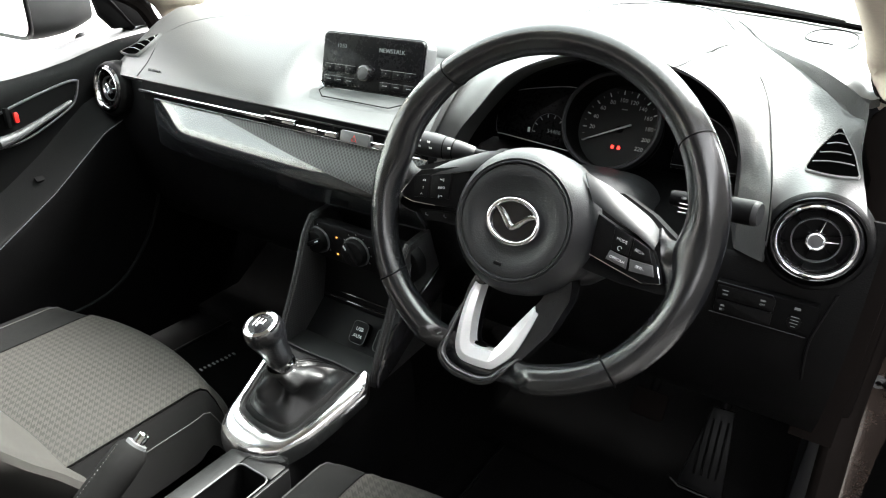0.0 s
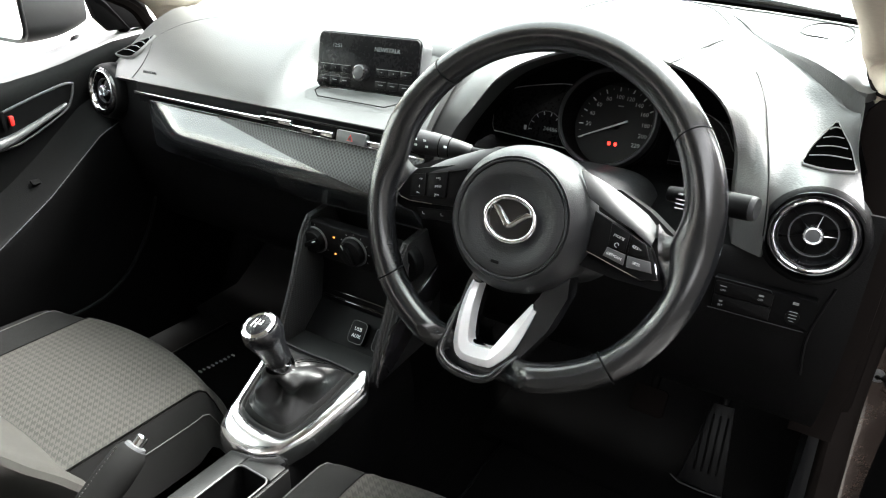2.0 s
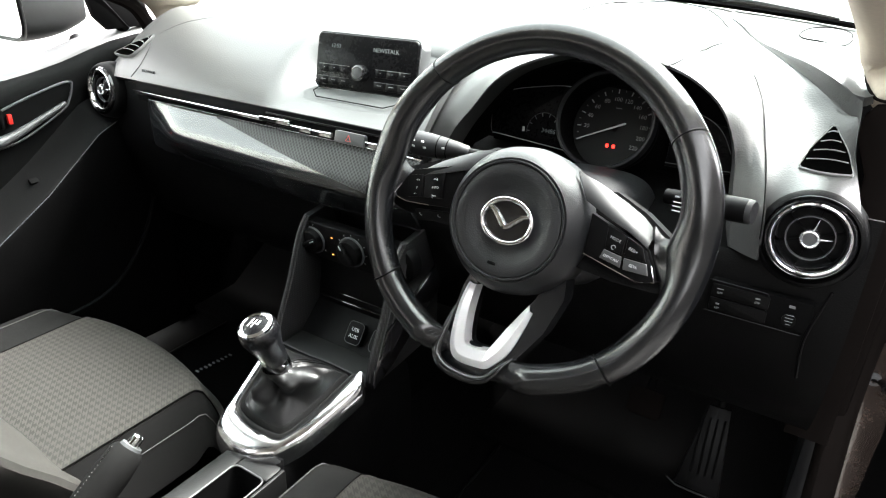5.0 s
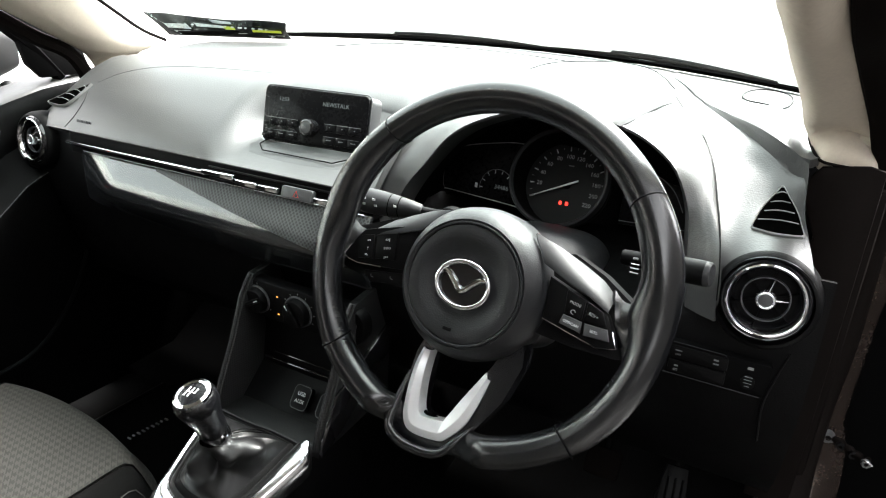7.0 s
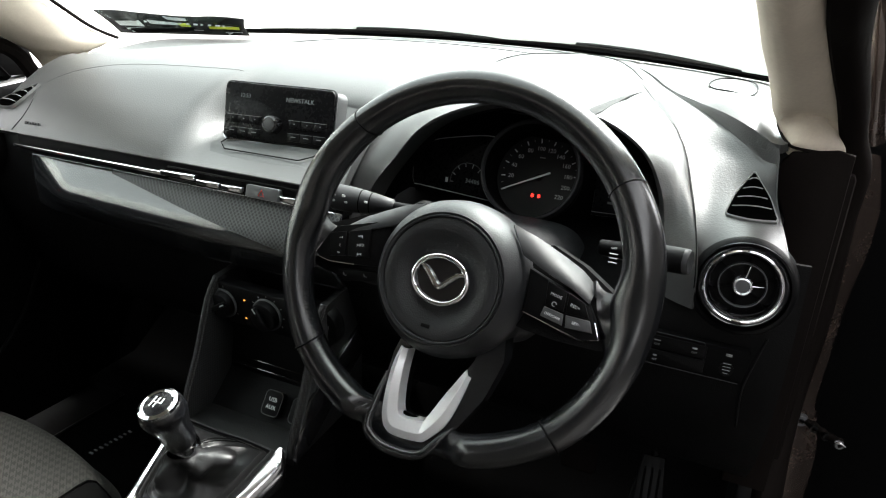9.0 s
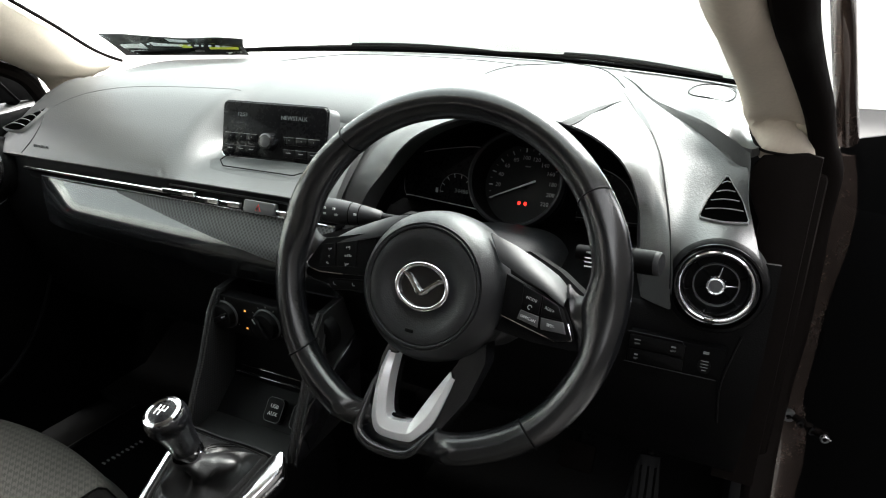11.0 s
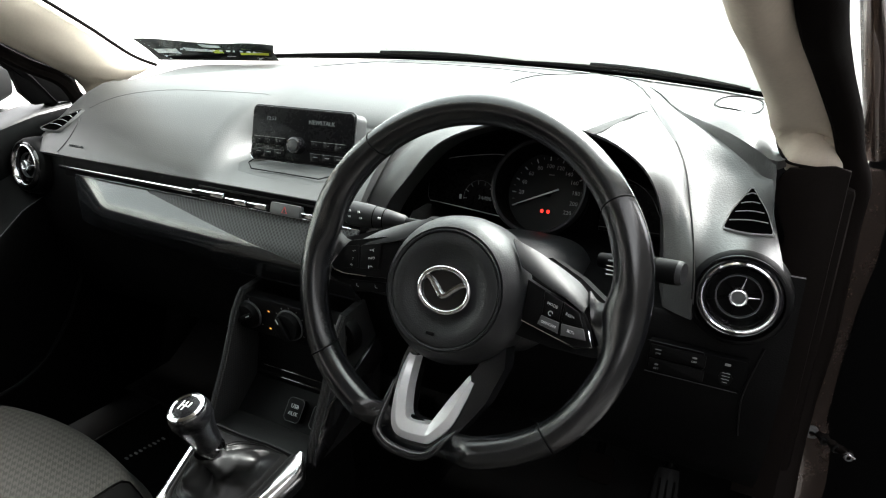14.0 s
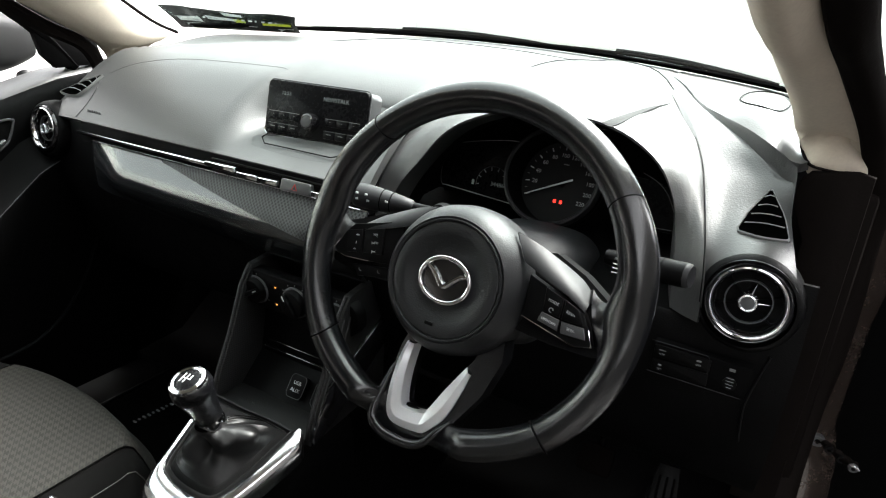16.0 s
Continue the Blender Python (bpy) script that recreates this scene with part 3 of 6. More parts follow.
for k in range(70):
    e, q, f = V(edge[k]), V(seam_r[k]), k / 69
    drop = float(np.interp(e.x, (0.40, 0.475, 0.505, 0.54, 0.58, 0.602, 0.6185, 0.628), (0.0, 0.005, 0.008, 0.013, 0.020, 0.023, 0.016, 0.0)))   # the shelf's edge stands above the shoulder
    foot = e + V((-0.004, -0.012, -1.0)) * drop
    swell = 0.009 * math.exp(-((f - 0.42) / 0.16) ** 2) * smooth(0.0, 0.2, f) - 0.006 * math.exp(-((f - 0.76) / 0.11) ** 2)
    ridge = 0.0035 * smooth(0.4, 0.6, f) * (1 - smooth(0.85, 0.97, f))   # a round bead along the seam
    end = smooth(0.68, 1.0, f)
    row = []
    for g in np.linspace(0, 1, 36):
        p = (e.lerp(foot, smooth(0, 0.12, g)) if g < 0.12 else foot.lerp(q, (g - 0.12) / 0.88)) + V((-0.1, -0.75, 0.65)) * (swell * math.sin(math.pi * g ** 0.8)) + V((-0.3, -0.6, 0.7)) * (ridge * math.exp(-((g - 0.84) / 0.07) ** 2)) - V((0, 0, 0.10)) * (drop * math.sin(math.pi * g) * smooth(0.12, 0.4, g))
        bow = math.sqrt(max(0.0, 0.0475 ** 2 - (p.x - 0.607) ** 2))
        row.append(p + (V((0, 0.177 + 0.012 * smooth(0.78, 0.97, g) - p.y, 0.9165 + max(bow, 0.014) - p.z)) * end if end else V()))
    shoulder.append([tuple(p) for p in row])
for _ in range(14):   # ease the surface out, keeping its borders
    grid = np.array(shoulder)
    grid[1:-1, 6:-1] += 0.5 * ((grid[:-2, 6:-1] + grid[2:, 6:-1] + grid[1:-1, 5:-2] + grid[1:-1, 7:]) / 4 - grid[1:-1, 6:-1])
    shoulder = [[tuple(p) for p in row] for row in grid]
SHOULDER = [p for row in shoulder for p in row]


WAY, ACROSS = V((0, 0.97, -0.245)).normalized(), V((0, 0.245, 0.97)).normalized()
GRID = np.array(SHOULDER) @ np.array([(1, 0, 0), tuple(ACROSS), tuple(WAY)]).T


def on_shoulder(p):
    """The point of the shoulder in front of or behind p."""
    u, v = p.x, p.dot(ACROSS)
    near = GRID[np.argsort((GRID[:, 0] - u) ** 2 + (GRID[:, 1] - v) ** 2)[:12]]
    fit = np.linalg.lstsq(np.column_stack((near[:, 0] - u, near[:, 1] - v, np.ones(12))), near[:, 2], rcond=None)[0]
    return V((u, 0, 0)) + ACROSS * v + WAY * float(fit[2])


part("vent_shoulder", sheet(shoulder), PAD, dash, "black grained dashboard shoulder above the driver's vent")
part("end_cap", plate([(0.640, 0.96), (0.630, 0.982), (0.6215, 1.002), (0.6215, 1.018), (0.624, 1.0280), (0.632, 1.0385), (0.676, 1.0455), (0.692, 1.042), (0.692, 0.60), (0.64, 0.60), (0.64, 0.90)][::-1], -0.303, -0.297, Matrix(((1, 0, 0, 0), (0, 0, -1, 0), (0, 1, 0, 0), (0, 0, 0, 1))), 0.003), RUBBER, dash, "matt black end cap")
# lower shell: below the vent strip, bending forward to the footwell
low_rows = []
for x in np.linspace(-0.655, 0.665, 90):
    r = smooth(0.1, 0.2, x)
    open_ = smooth(0.115, 0.135, x) * (1 - smooth(0.545, 0.562, x))
    pts = [(0.195, 0.945 - 0.062 * open_), (0.19, 0.90 - 0.022 * open_), (0.19 - 0.005 * r, 0.85), (0.20 - 0.012 * r, 0.80), (0.225 - 0.02 * r, 0.74), (0.26 - 0.01 * r, 0.66), (0.33, 0.60), (0.46, 0.62), (0.62, 0.70)]
    low_rows.append([(x, y, z) for y, z in spline(pts, 30)])
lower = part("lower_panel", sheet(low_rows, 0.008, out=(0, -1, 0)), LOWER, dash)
for s, x in (("left", -0.652), ("right", 0.664)):
    prof = [(y, z) for _, y, z in dash_profile(x)][9:] + [(0.185, 0.90), (0.19, 0.80), (0.22, 0.66), (0.33, 0.60), (0.55, 0.64)]
    if s == "right":
        prof = [(y, z) for y, z in prof if y >= 0.30] + [(0.42, 0.60), (0.30, 0.64)]
    part("end_panel", plate([(y + (0.03 if s == "right" else 0.0), z) for y, z in prof], 0, 0.012, Matrix(((0, 0, 1, x - (0.004 if s == "left" else -0.0)), (1, 0, 0, 0), (0, 1, 0, 0), (0, 0, 0, 1)))), MATTE, dash)

# the instrument hood: an arch over the dials
lip = [(0.136, 0.195, 0.885), (0.150, 0.215, 0.942), (0.178, 0.222, 0.983), (0.208, 0.226, 1.022), (0.245, 0.230, 1.047), (0.30, 0.236, 1.066), (0.36, 0.24, 1.070), (0.43, 0.235, 1.062), (0.484, 0.225, 1.034), (0.512, 0.215, 0.99), (0.522, 0.205, 0.94), (0.532, 0.19, 0.885)]
crown = [(0.112, 0.185, 0.885), (0.122, 0.215, 0.950), (0.142, 0.25, 1.000), (0.172, 0.28, 1.036), (0.215, 0.315, 1.056), (0.28, 0.355, 1.072), (0.36, 0.37, 1.078), (0.43, 0.36, 1.072), (0.495, 0.275, 1.044), (0.527, 0.224, 0.997), (0.541, 0.192, 0.947), (0.549, 0.178, 0.885)]
skirt = [(0.108, 0.195, 0.885), (0.110, 0.245, 0.96)] + SEAM
inner = [(0.140, 0.27, 0.885), (0.152, 0.30, 0.930), (0.172, 0.33, 0.978), (0.205, 0.34, 1.010), (0.24, 0.345, 1.030), (0.29, 0.35, 1.044), (0.355, 0.355, 1.048), (0.42, 0.35, 1.042), (0.475, 0.335, 1.015), (0.500, 0.32, 0.975), (0.510, 0.29, 0.93), (0.520, 0.26, 0.885)]
NA = 49
skirt = spline(skirt, 400)
pick = [0, 37, 60, 83, 103, 130, 156, 213, 276, 316, 356, 399]
lift = [skirt[k] for k in pick]
arcs = [spline(lip, NA), spline(crown, NA), spline(lift, NA)]
hood_rows = []
for k in range(NA):
    edge = [arcs[0][k] + (arcs[1][k] - arcs[0][k]) * f + np.array((0, 0, 0.004 * math.sin(math.pi * f) * min(1, k / 6, (NA - 1 - k) / 6))) for f in np.linspace(0, 1, 7)]
    back = [arcs[1][k] + (arcs[2][k] - arcs[1][k]) * f + np.array((0, 0, (0.007 if k < 30 else 0.002) * math.sin(math.pi * f) * min(1, k / 6, (NA - 1 - k) / 6))) for f in np.linspace(0, 1, 11)[1:]]
    hood_rows.append(edge + back)
part("instrument_hood", sheet(hood_rows, 0.003, out=(0, -0.3, 1)), PAD, dash, "black grained hood over the dials")
la, ia = spline(lip, NA), spline(inner, NA)
part("binnacle_floor", sheet([[(x, y, z) for x in np.linspace(0.128, 0.545, 12)] for y, z in ((0.37, 0.905), (0.28, 0.90), (0.215, 0.893), (0.192, 0.882))], 0.004, out=(0, 0, 1)), MATTE, dash, "matt black floor under the dials")
band = [la[k] + (ia[k] - la[k]) * 0.42 + np.array((0.004 if k < NA // 2 else -0.004, 0, -0.003)) for k in range(NA)]
part("hood_lip", sheet([[la[k] + np.array((0, 0.001, -0.0006)), (la[k] + band[k]) / 2 + np.array((0, -0.001, 0)), band[k]] for k in range(NA)]), PAD, dash, "grained inner lip of the hood")
part("hood_lining", sheet([[band[k], (band[k] + ia[k]) / 2, ia[k]] for k in range(NA)]), MATTE, dash, "matt black hood lining")

# decor panel under the vent strip
WING_X = (-0.53, -0.515, -0.49, -0.44, -0.37, -0.247, -0.115, 0.13)
WING_H = (0.012, 0.050, 0.080, 0.092, 0.097, 0.104, 0.110, 0.106)   # how deep it hangs along its length
def wing_point(x, f):
    """The decor panel: a long convex wing, rounded off towards the passenger's door."""
    g = smooth(-0.50, -0.36, x)
    h = float(np.interp(x, WING_X, WING_H))
    out = 0.030 * math.sin(0.5 * math.pi * min(1.0, f / 0.56)) if f < 0.56 else 0.030 - 0.034 * ((f - 0.56) / 0.44) ** 1.3
    return (x, 0.174 - g * out + 0.030 * (1 - smooth(-0.53, -0.46, x)), 0.912 - h * f)


wing_rows = [[wing_point(x, f) for f in np.linspace(0, 1, 18)] for x in np.linspace(-0.53, 0.13, 60)]
part("decor_panel", sheet(wing_rows, 0.004, out=(0, -1, 0)), WING, dash, "glossy dark grey decor panel")


def vent_strip(x0, x1, z, y, h, mat, name="trim_strip", label=""):
    return part(name, box(x0, x1, y - 0.006, y + 0.004, z - h / 2, z + h / 2, 0.0015), mat, dash, label)


part("strip_recess", box(-0.50, 0.13, 0.176, 0.20, 0.905, 0.940, 0.001), MATTE, dash)
vent_strip(-0.497, -0.165, 0.9235, 0.170, 0.006, CHROME, label="thin chrome strip")

# ---- steering wheel ----
LEAN_W, TURN_W = radians(20), radians(-3)
wheel_m = Matrix(((1, 0, 0, WX), (0, math.sin(LEAN_W), -math.cos(LEAN_W), WY), (0, math.cos(LEAN_W), math.sin(LEAN_W), WZ), (0, 0, 0, 1))) @ Matrix.Rotation(TURN_W, 4, "Z")
wheel = thing("steering_wheel", wheel_m, "black leather steering wheel with silver lower spoke", "steering wheel")
RR, TR = 0.1695, 0.0162
RX, RY = 0.0018, 0.0026   # the rim's centre
HUB = Matrix.Translation((-0.003, -0.008, 0.0))
rings = []
for k in range(120):
    a = 2 * math.pi * k / 120
    deg = math.degrees(a) % 360
    grip = sum(math.exp(-((deg - c) / 16) ** 2) for c in (22, 158))
    t = TR * (1 + 0.13 * grip)
    thumb = sum(math.exp(-(((deg - c + 180) % 360 - 180) / 9) ** 2) for c in (3, 173))   # leather swelling inwards over the spokes
    low = smooth(246, 256, deg) * (1 - smooth(276, 291, deg))   # the rim passes behind the lower spoke
    ring = []
    for b in np.linspace(0, 2 * math.pi, 25)[:-1]:
        r = RR - 0.005 * smooth(0.62, 1.0, -math.sin(a)) + t * (0.95 * math.cos(b) + 0.6 * thumb * (1.0 if deg < 90 or deg > 270 else 0.5) * min(0.0, math.cos(b)))
        ring.append((RX + r * math.cos(a), RY + r * math.sin(a), t * math.sin(b) * (1 - 0.35 * low - 0.15 * thumb) - 0.021 * low))
    rings.append(ring)
part("rim", sheet(rings, close_u=True, close_v=True), LEATHER, wheel, "worn black leather rim", local=True)
part("hub", lathe([(0.058, 0.014), (0.061, 0.0155), (0.066, 0.010), (0.074, -0.006), (0.076, -0.026), (0.075, -0.05), (0.06, -0.06)], 64, HUB), SOFT, wheel, local=True)
part("airbag_cover", lathe([(0, 0.0085), (0.020, 0.0085), (0.029, 0.0093), (0.036, 0.0118), (0.043, 0.0150), (0.050, 0.0167), (0.0555, 0.0155), (0.0572, 0.010)], 64, HUB), SOFT, wheel, local=True)

# ---- seats ----
def cushion(cx, w, y0, y1, top):
    rows = []
    for y in np.linspace(y0, y1, 30):
        front = smooth(y1 - 0.09, y1, y)
        row = []
        for u in np.linspace(-1, 1, 33):
            door_side = u * cx > 0
            rise = ((0.022 if cx > 0 else 0.010) * smooth(0.62, 0.86, abs(u)) - 0.08 * smooth(0.88, 1.0, abs(u)) ** 1.5) if door_side or cx > 0 else (0.006 * smooth(0.55, 0.80, abs(u)) - 0.10 * smooth(0.87, 1.0, abs(u)) ** 1.6)
            row.append((cx + u * w / 2 * (1 - 0.05 * front ** 2), y - (0.040 * u * u + 0.030 * abs(u) ** 6) * smooth(y1 - 0.3, y1, y), top + rise * (1 - 0.6 * front) - 0.10 * front ** 2.6 + 0.012 * (1 - u * u)))
        rows.append(row)
    return rows


def seat(cx, top, y1, label):
    ob = thing("passenger_seat" if cx < 0 else "driver_seat", (cx, y1 - 0.25, 0.30), label, "seat", "front seats")
    rows = cushion(cx, 0.50, y1 - 0.46, y1, top)
    body = sheet([[p for p in r] for r in rows], 0.05)
    part("seat_cushion", body, BOLSTER, ob, "plain grey cloth bolsters")
    mid = [[(x, y, z + 0.004) for x, y, z in r[(8 if cx < 0 else 5):(31 if cx < 0 else 28)]] for r in rows[1:30]]
    part("seat_insert", sheet(mid, 0.006), CLOTH, ob, "grey broken-check cloth centre")
    part("seat_base", box(cx - 0.22, cx + 0.22, y1 - 0.42, y1 - 0.06, 0.32, top - 0.05, 0.03), LOWER, ob)
    back = []
    for v in np.linspace(0, 1, 16):
        z, y = top - 0.01 + 0.59 * v, y1 - 0.315 - 0.30 * v - 0.04 * v * v + 0.02 * smooth(0.2, 0.0, v)
        w = 0.25 * (1 - 0.22 * smooth(0.5, 1, v))
        back.append([(cx + w * math.cos(a) * (abs(math.cos(a)) ** -0.4 if abs(math.cos(a)) > 1e-3 else 1), y - 0.055 + 0.06 * math.sin(a) + 0.035 * abs(math.cos(a)) ** 4 * (math.sin(a) > -0.5), z) for a in np.linspace(0, 2 * math.pi, 29)[:-1]])
    part("backrest", solid(back), BACKCLOTH, ob, "plain woven grey backrest")
    part("headrest", box(cx - 0.12, cx + 0.12, y1 - 0.76, y1 - 0.67, top + 0.64, top + 0.82, 0.035, seg=4), BOLSTER, ob)
    for dx in (-0.06, 0.06):
        part("headrest_post", tube([(cx + dx, y1 - 0.71, top + 0.50), (cx + dx, y1 - 0.715, top + 0.68)], 0.006), CHROME, ob)
    return ob


seat(-0.370, 0.522, 0.068, "grey cloth passenger seat beside the console")
seat(0.365, 0.545, 0.035, "grey cloth driver's seat behind the steering wheel")

# ---- centre console ----
console = thing("centre_console", (0.02, -0.1, 0.45), "black plastic centre console with silver gear surround", "console")
rows = []
for y, w, z in ((0.16, 0.100, 0.590), (0.06, 0.094, 0.588), (0.0, 0.084, 0.566), (-0.06, 0.070, 0.542), (-0.095, 0.062, 0.532), (-0.115, 0.066, 0.475), (-0.16, 0.068, 0.475), (-0.30, 0.070, 0.475), (-0.55, 0.072, 0.475)):
    rows.append([(0.02 + (0.03 if y < -0.09 else 0.0) + w * a * (0.72 if y < -0.09 else 1.0), y, zz) for a, zz in ((-1.1, 0.42), (-1.06, z - 0.05), (-1.0, z - 0.01), (-0.9, z), (0.9, z), (1.0, z - 0.01), (1.06, z - 0.05), (1.1, 0.42))])
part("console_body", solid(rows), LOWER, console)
part("console_top", joined(box(0.002, 0.0335, -0.55, -0.085, 0.46, 0.5425, 0.004), box(0.0335, 0.0905, -0.55, -0.30, 0.46, 0.5425, 0.004), box(0.0335, 0.0905, -0.115, -0.085, 0.46, 0.5425, 0.004), box(0.0905, 0.097, -0.55, -0.085, 0.46, 0.5425, 0.004)), CONSOLE, console, "grained dark console top")


def on_slope(p, lift):
    return (p[0], p[1], 0.56 + (p[1] + 0.085) * 0.42 + lift)


RIM_OUT = even(spline([(-0.066, 0.058, 0), (-0.0558, 0.013, 0), (-0.0495, -0.0203, 0), (-0.043, -0.056, 0), (-0.0366, -0.0868, 0), (-0.0207, -0.0985, 0), (0.0123, -0.1055, 0), (0.0458, -0.1015, 0), (0.0790, -0.0850, 0), (0.0905, -0.0704, 0), (0.1054, -0.0424, 0), (0.1270, 0.0280, 0), (0.1275, 0.0430, 0), (0.1180, 0.0565, 0)], 300), 70)
RIM_IN = even(spline([(-0.052, 0.055, 0), (-0.0429, 0.0027, 0), (-0.0365, -0.030, 0), (-0.0294, -0.0557, 0), (-0.0151, -0.0640, 0), (0.0137, -0.0700, 0), (0.0577, -0.0695, 0), (0.0751, -0.0601, 0), (0.0884, -0.0234, 0), (0.1057, 0.0542, 0)], 300), 70)
SURROUND = ((0.0, -0.026), (0.0, -0.014), (0.04, -0.006), (0.14, -0.0005), (0.35, 0.0030), (0.62, 0.0040), (0.90, 0.0020), (1.0, -0.0010), (1.0, -0.012))
part("gear_surround", sheet([[on_slope(a + (b - a) * f, dz) for a, b in zip(RIM_OUT, RIM_IN)] for f, dz in SURROUND], 0.002, out=(0, 0, 1)), POLISHED, console, "satin silver gear surround")


def boot_ring(scale, lift):
    """A closed ring round the gear boot, shrunk towards its middle."""
    ring = list(RIM_IN) + [np.array(p) for p in spline([(0.1057, 0.0542, 0), (0.060, 0.056, 0), (0.010, 0.054, 0), (-0.052, 0.055, 0)], 24)[1:-1]]
    mid = np.array((0.028, -0.006, 0.0))
    return [on_slope(mid + (p - mid) * scale, lift) for p in ring]


part("boot_frame", sheet([boot_ring(1.0, -0.008), boot_ring(0.985, -0.002), boot_ring(0.95, 0.001), boot_ring(0.92, 0.001), boot_ring(0.90, -0.004), boot_ring(0.88, -0.003), boot_ring(0.85, 0.003), boot_ring(0.81, 0.005), boot_ring(0.78, -0.006)], close_u=True), CONSOLE, console, "dark frame round the boot")

gear = thing("gear_lever", (0.02, -0.02, 0.585), "black gear lever with a silver-topped knob and leather boot", "gear lever")
kx, ky, kz = 0.023, -0.048, 0.718
base = boot_ring(0.82, 0.003)
boot_rows = []
for v in np.linspace(0, 1, 44):
    row = []
    for b in base:
        ang = math.atan2(b[1] + 0.006, b[0] - 0.028)
        nx, ny, nz = kx + 0.016 * math.cos(ang) + 0.004, ky + 0.02 + 0.016 * math.sin(ang), kz - 0.075
        f = v ** 0.72
        w = math.sin(math.pi * min(1.0, v * 1.05))
        fold = 0.006 * w * (math.sin(3 * ang + 2.6 * v) + 0.5 * math.sin(5 * ang - 4 * v)) + 0.007 * w * (abs(math.sin(2.5 * ang + 3.2 * v + 0.4)) - 0.64) + 0.003 * w * (abs(math.sin(3.5 * ang - 6.5 * v)) - 0.64)
        pleat = 0.013 * math.exp(-((ang - 0.25) / 0.30) ** 2) * w - 0.012 * math.exp(-((ang - 0.80) / 0.20) ** 2) * w - 0.008 * math.exp(-((ang + 0.9) / 0.35) ** 2) * w + 0.008 * math.exp(-((ang + 1.75) / 0.30) ** 2) * w
        row.append((b[0] * (1 - f) + nx * f + (fold + pleat) * math.cos(ang), b[1] * (1 - f) + ny * f + (fold + pleat) * math.sin(ang), b[2] * (1 - v ** 1.5) + nz * v ** 1.5 + 0.016 * math.sin(math.pi * v ** 0.7) + 0.4 * pleat))
    boot_rows.append(row)
boot = part("boot", sheet(boot_rows, close_u=True), BOOT, gear, "creased black leather boot")
for k in (76, 78):
    part("boot_seam", tube([(r[k][0], r[k][1], r[k][2] + 0.0008) for r in boot_rows[:30]], 0.0007, 5), LOWER, boot)
lever_m = Matrix.Translation((kx, ky, kz)) @ Euler((radians(20), radians(-4), 0)).to_matrix().to_4x4()
part("lever_neck", lathe([(0.012, -0.090), (0.0175, -0.086), (0.0190, -0.074), (0.0175, -0.066)], 32, lever_m), CHROME, gear, "chrome collar")
part("knob", lathe([(0.0155, -0.072), (0.0185, -0.064), (0.0195, -0.050), (0.0215, -0.036), (0.0255, -0.022), (0.0275, -0.012), (0.0270, -0.004), (0.024, 0.002), (0.020, 0.0045)], 40, lever_m), LEATHER, gear, "black knob")
part("knob_ring", lathe([(0.0245, 0.000), (0.0235, 0.005), (0.0195, 0.0065), (0.017, 0.0055)], 40, lever_m), CHROME, gear, "chrome ring")
part("knob_cap", lathe([(0.0175, 0.0045), (0.012, 0.0068), (0, 0.0075)], 40, lever_m), SCREEN, gear, "shift pattern cap")

# ---- steering wheel: spokes, buttons, badge ----
def warped(outline, height, thick):
    """A plate in the wheel's plane whose height changes with the place."""
    bm = plate(outline, -thick, 0.0)
    for v in bm.verts:
        v.co.z += height(v.co.x, v.co.y)
    return bm


def flip(outline, s):
    return [(s * x, y) for x, y in (outline if s > 0 else outline[::-1])]


def spoke_height(x, y):
    """The lower spoke rises from under the hub to the rim."""
    return -0.019 + 0.010 * smooth(-0.075, -0.14, y)


POD_RIGHT = [(0.0700, 0.0215), (0.1009, 0.0117), (0.1278, 0.0029), (0.1365, -0.010), (0.1430, -0.0235), (0.1279, -0.0280), (0.0995, -0.0228), (0.0730, -0.0175)]
POD_LEFT = [(-0.1398, 0.004), (-0.1332, 0.0129), (-0.0740, 0.0322), (-0.0680, -0.0140), (-0.1038, -0.0198), (-0.1324, -0.0231), (-0.1450, -0.0215), (-0.1507, -0.0169), (-0.1450, -0.0060)]
CAPS_RIGHT = [([(0.0890, 0.0150), (0.1075, 0.0098), (0.1082, -0.0080), (0.0915, -0.0062)], [(0.1095, 0.0096), (0.1244, 0.0042), (0.1310, -0.0080), (0.1105, -0.0086)]),
              ([(0.0912, -0.0078), (0.1090, -0.0100), (0.1098, -0.0200), (0.0893, -0.0165)], [(0.1112, -0.0102), (0.1322, -0.0096), (0.1362, -0.0192), (0.1130, -0.0206)])]
CAPS_LEFT = [([(-0.1380, 0.0050), (-0.1200, 0.0105), (-0.1150, -0.0135), (-0.1325, -0.0178)], [(-0.1170, 0.0112), (-0.0936, 0.0188), (-0.0890, -0.0088), (-0.1120, -0.0130)])]
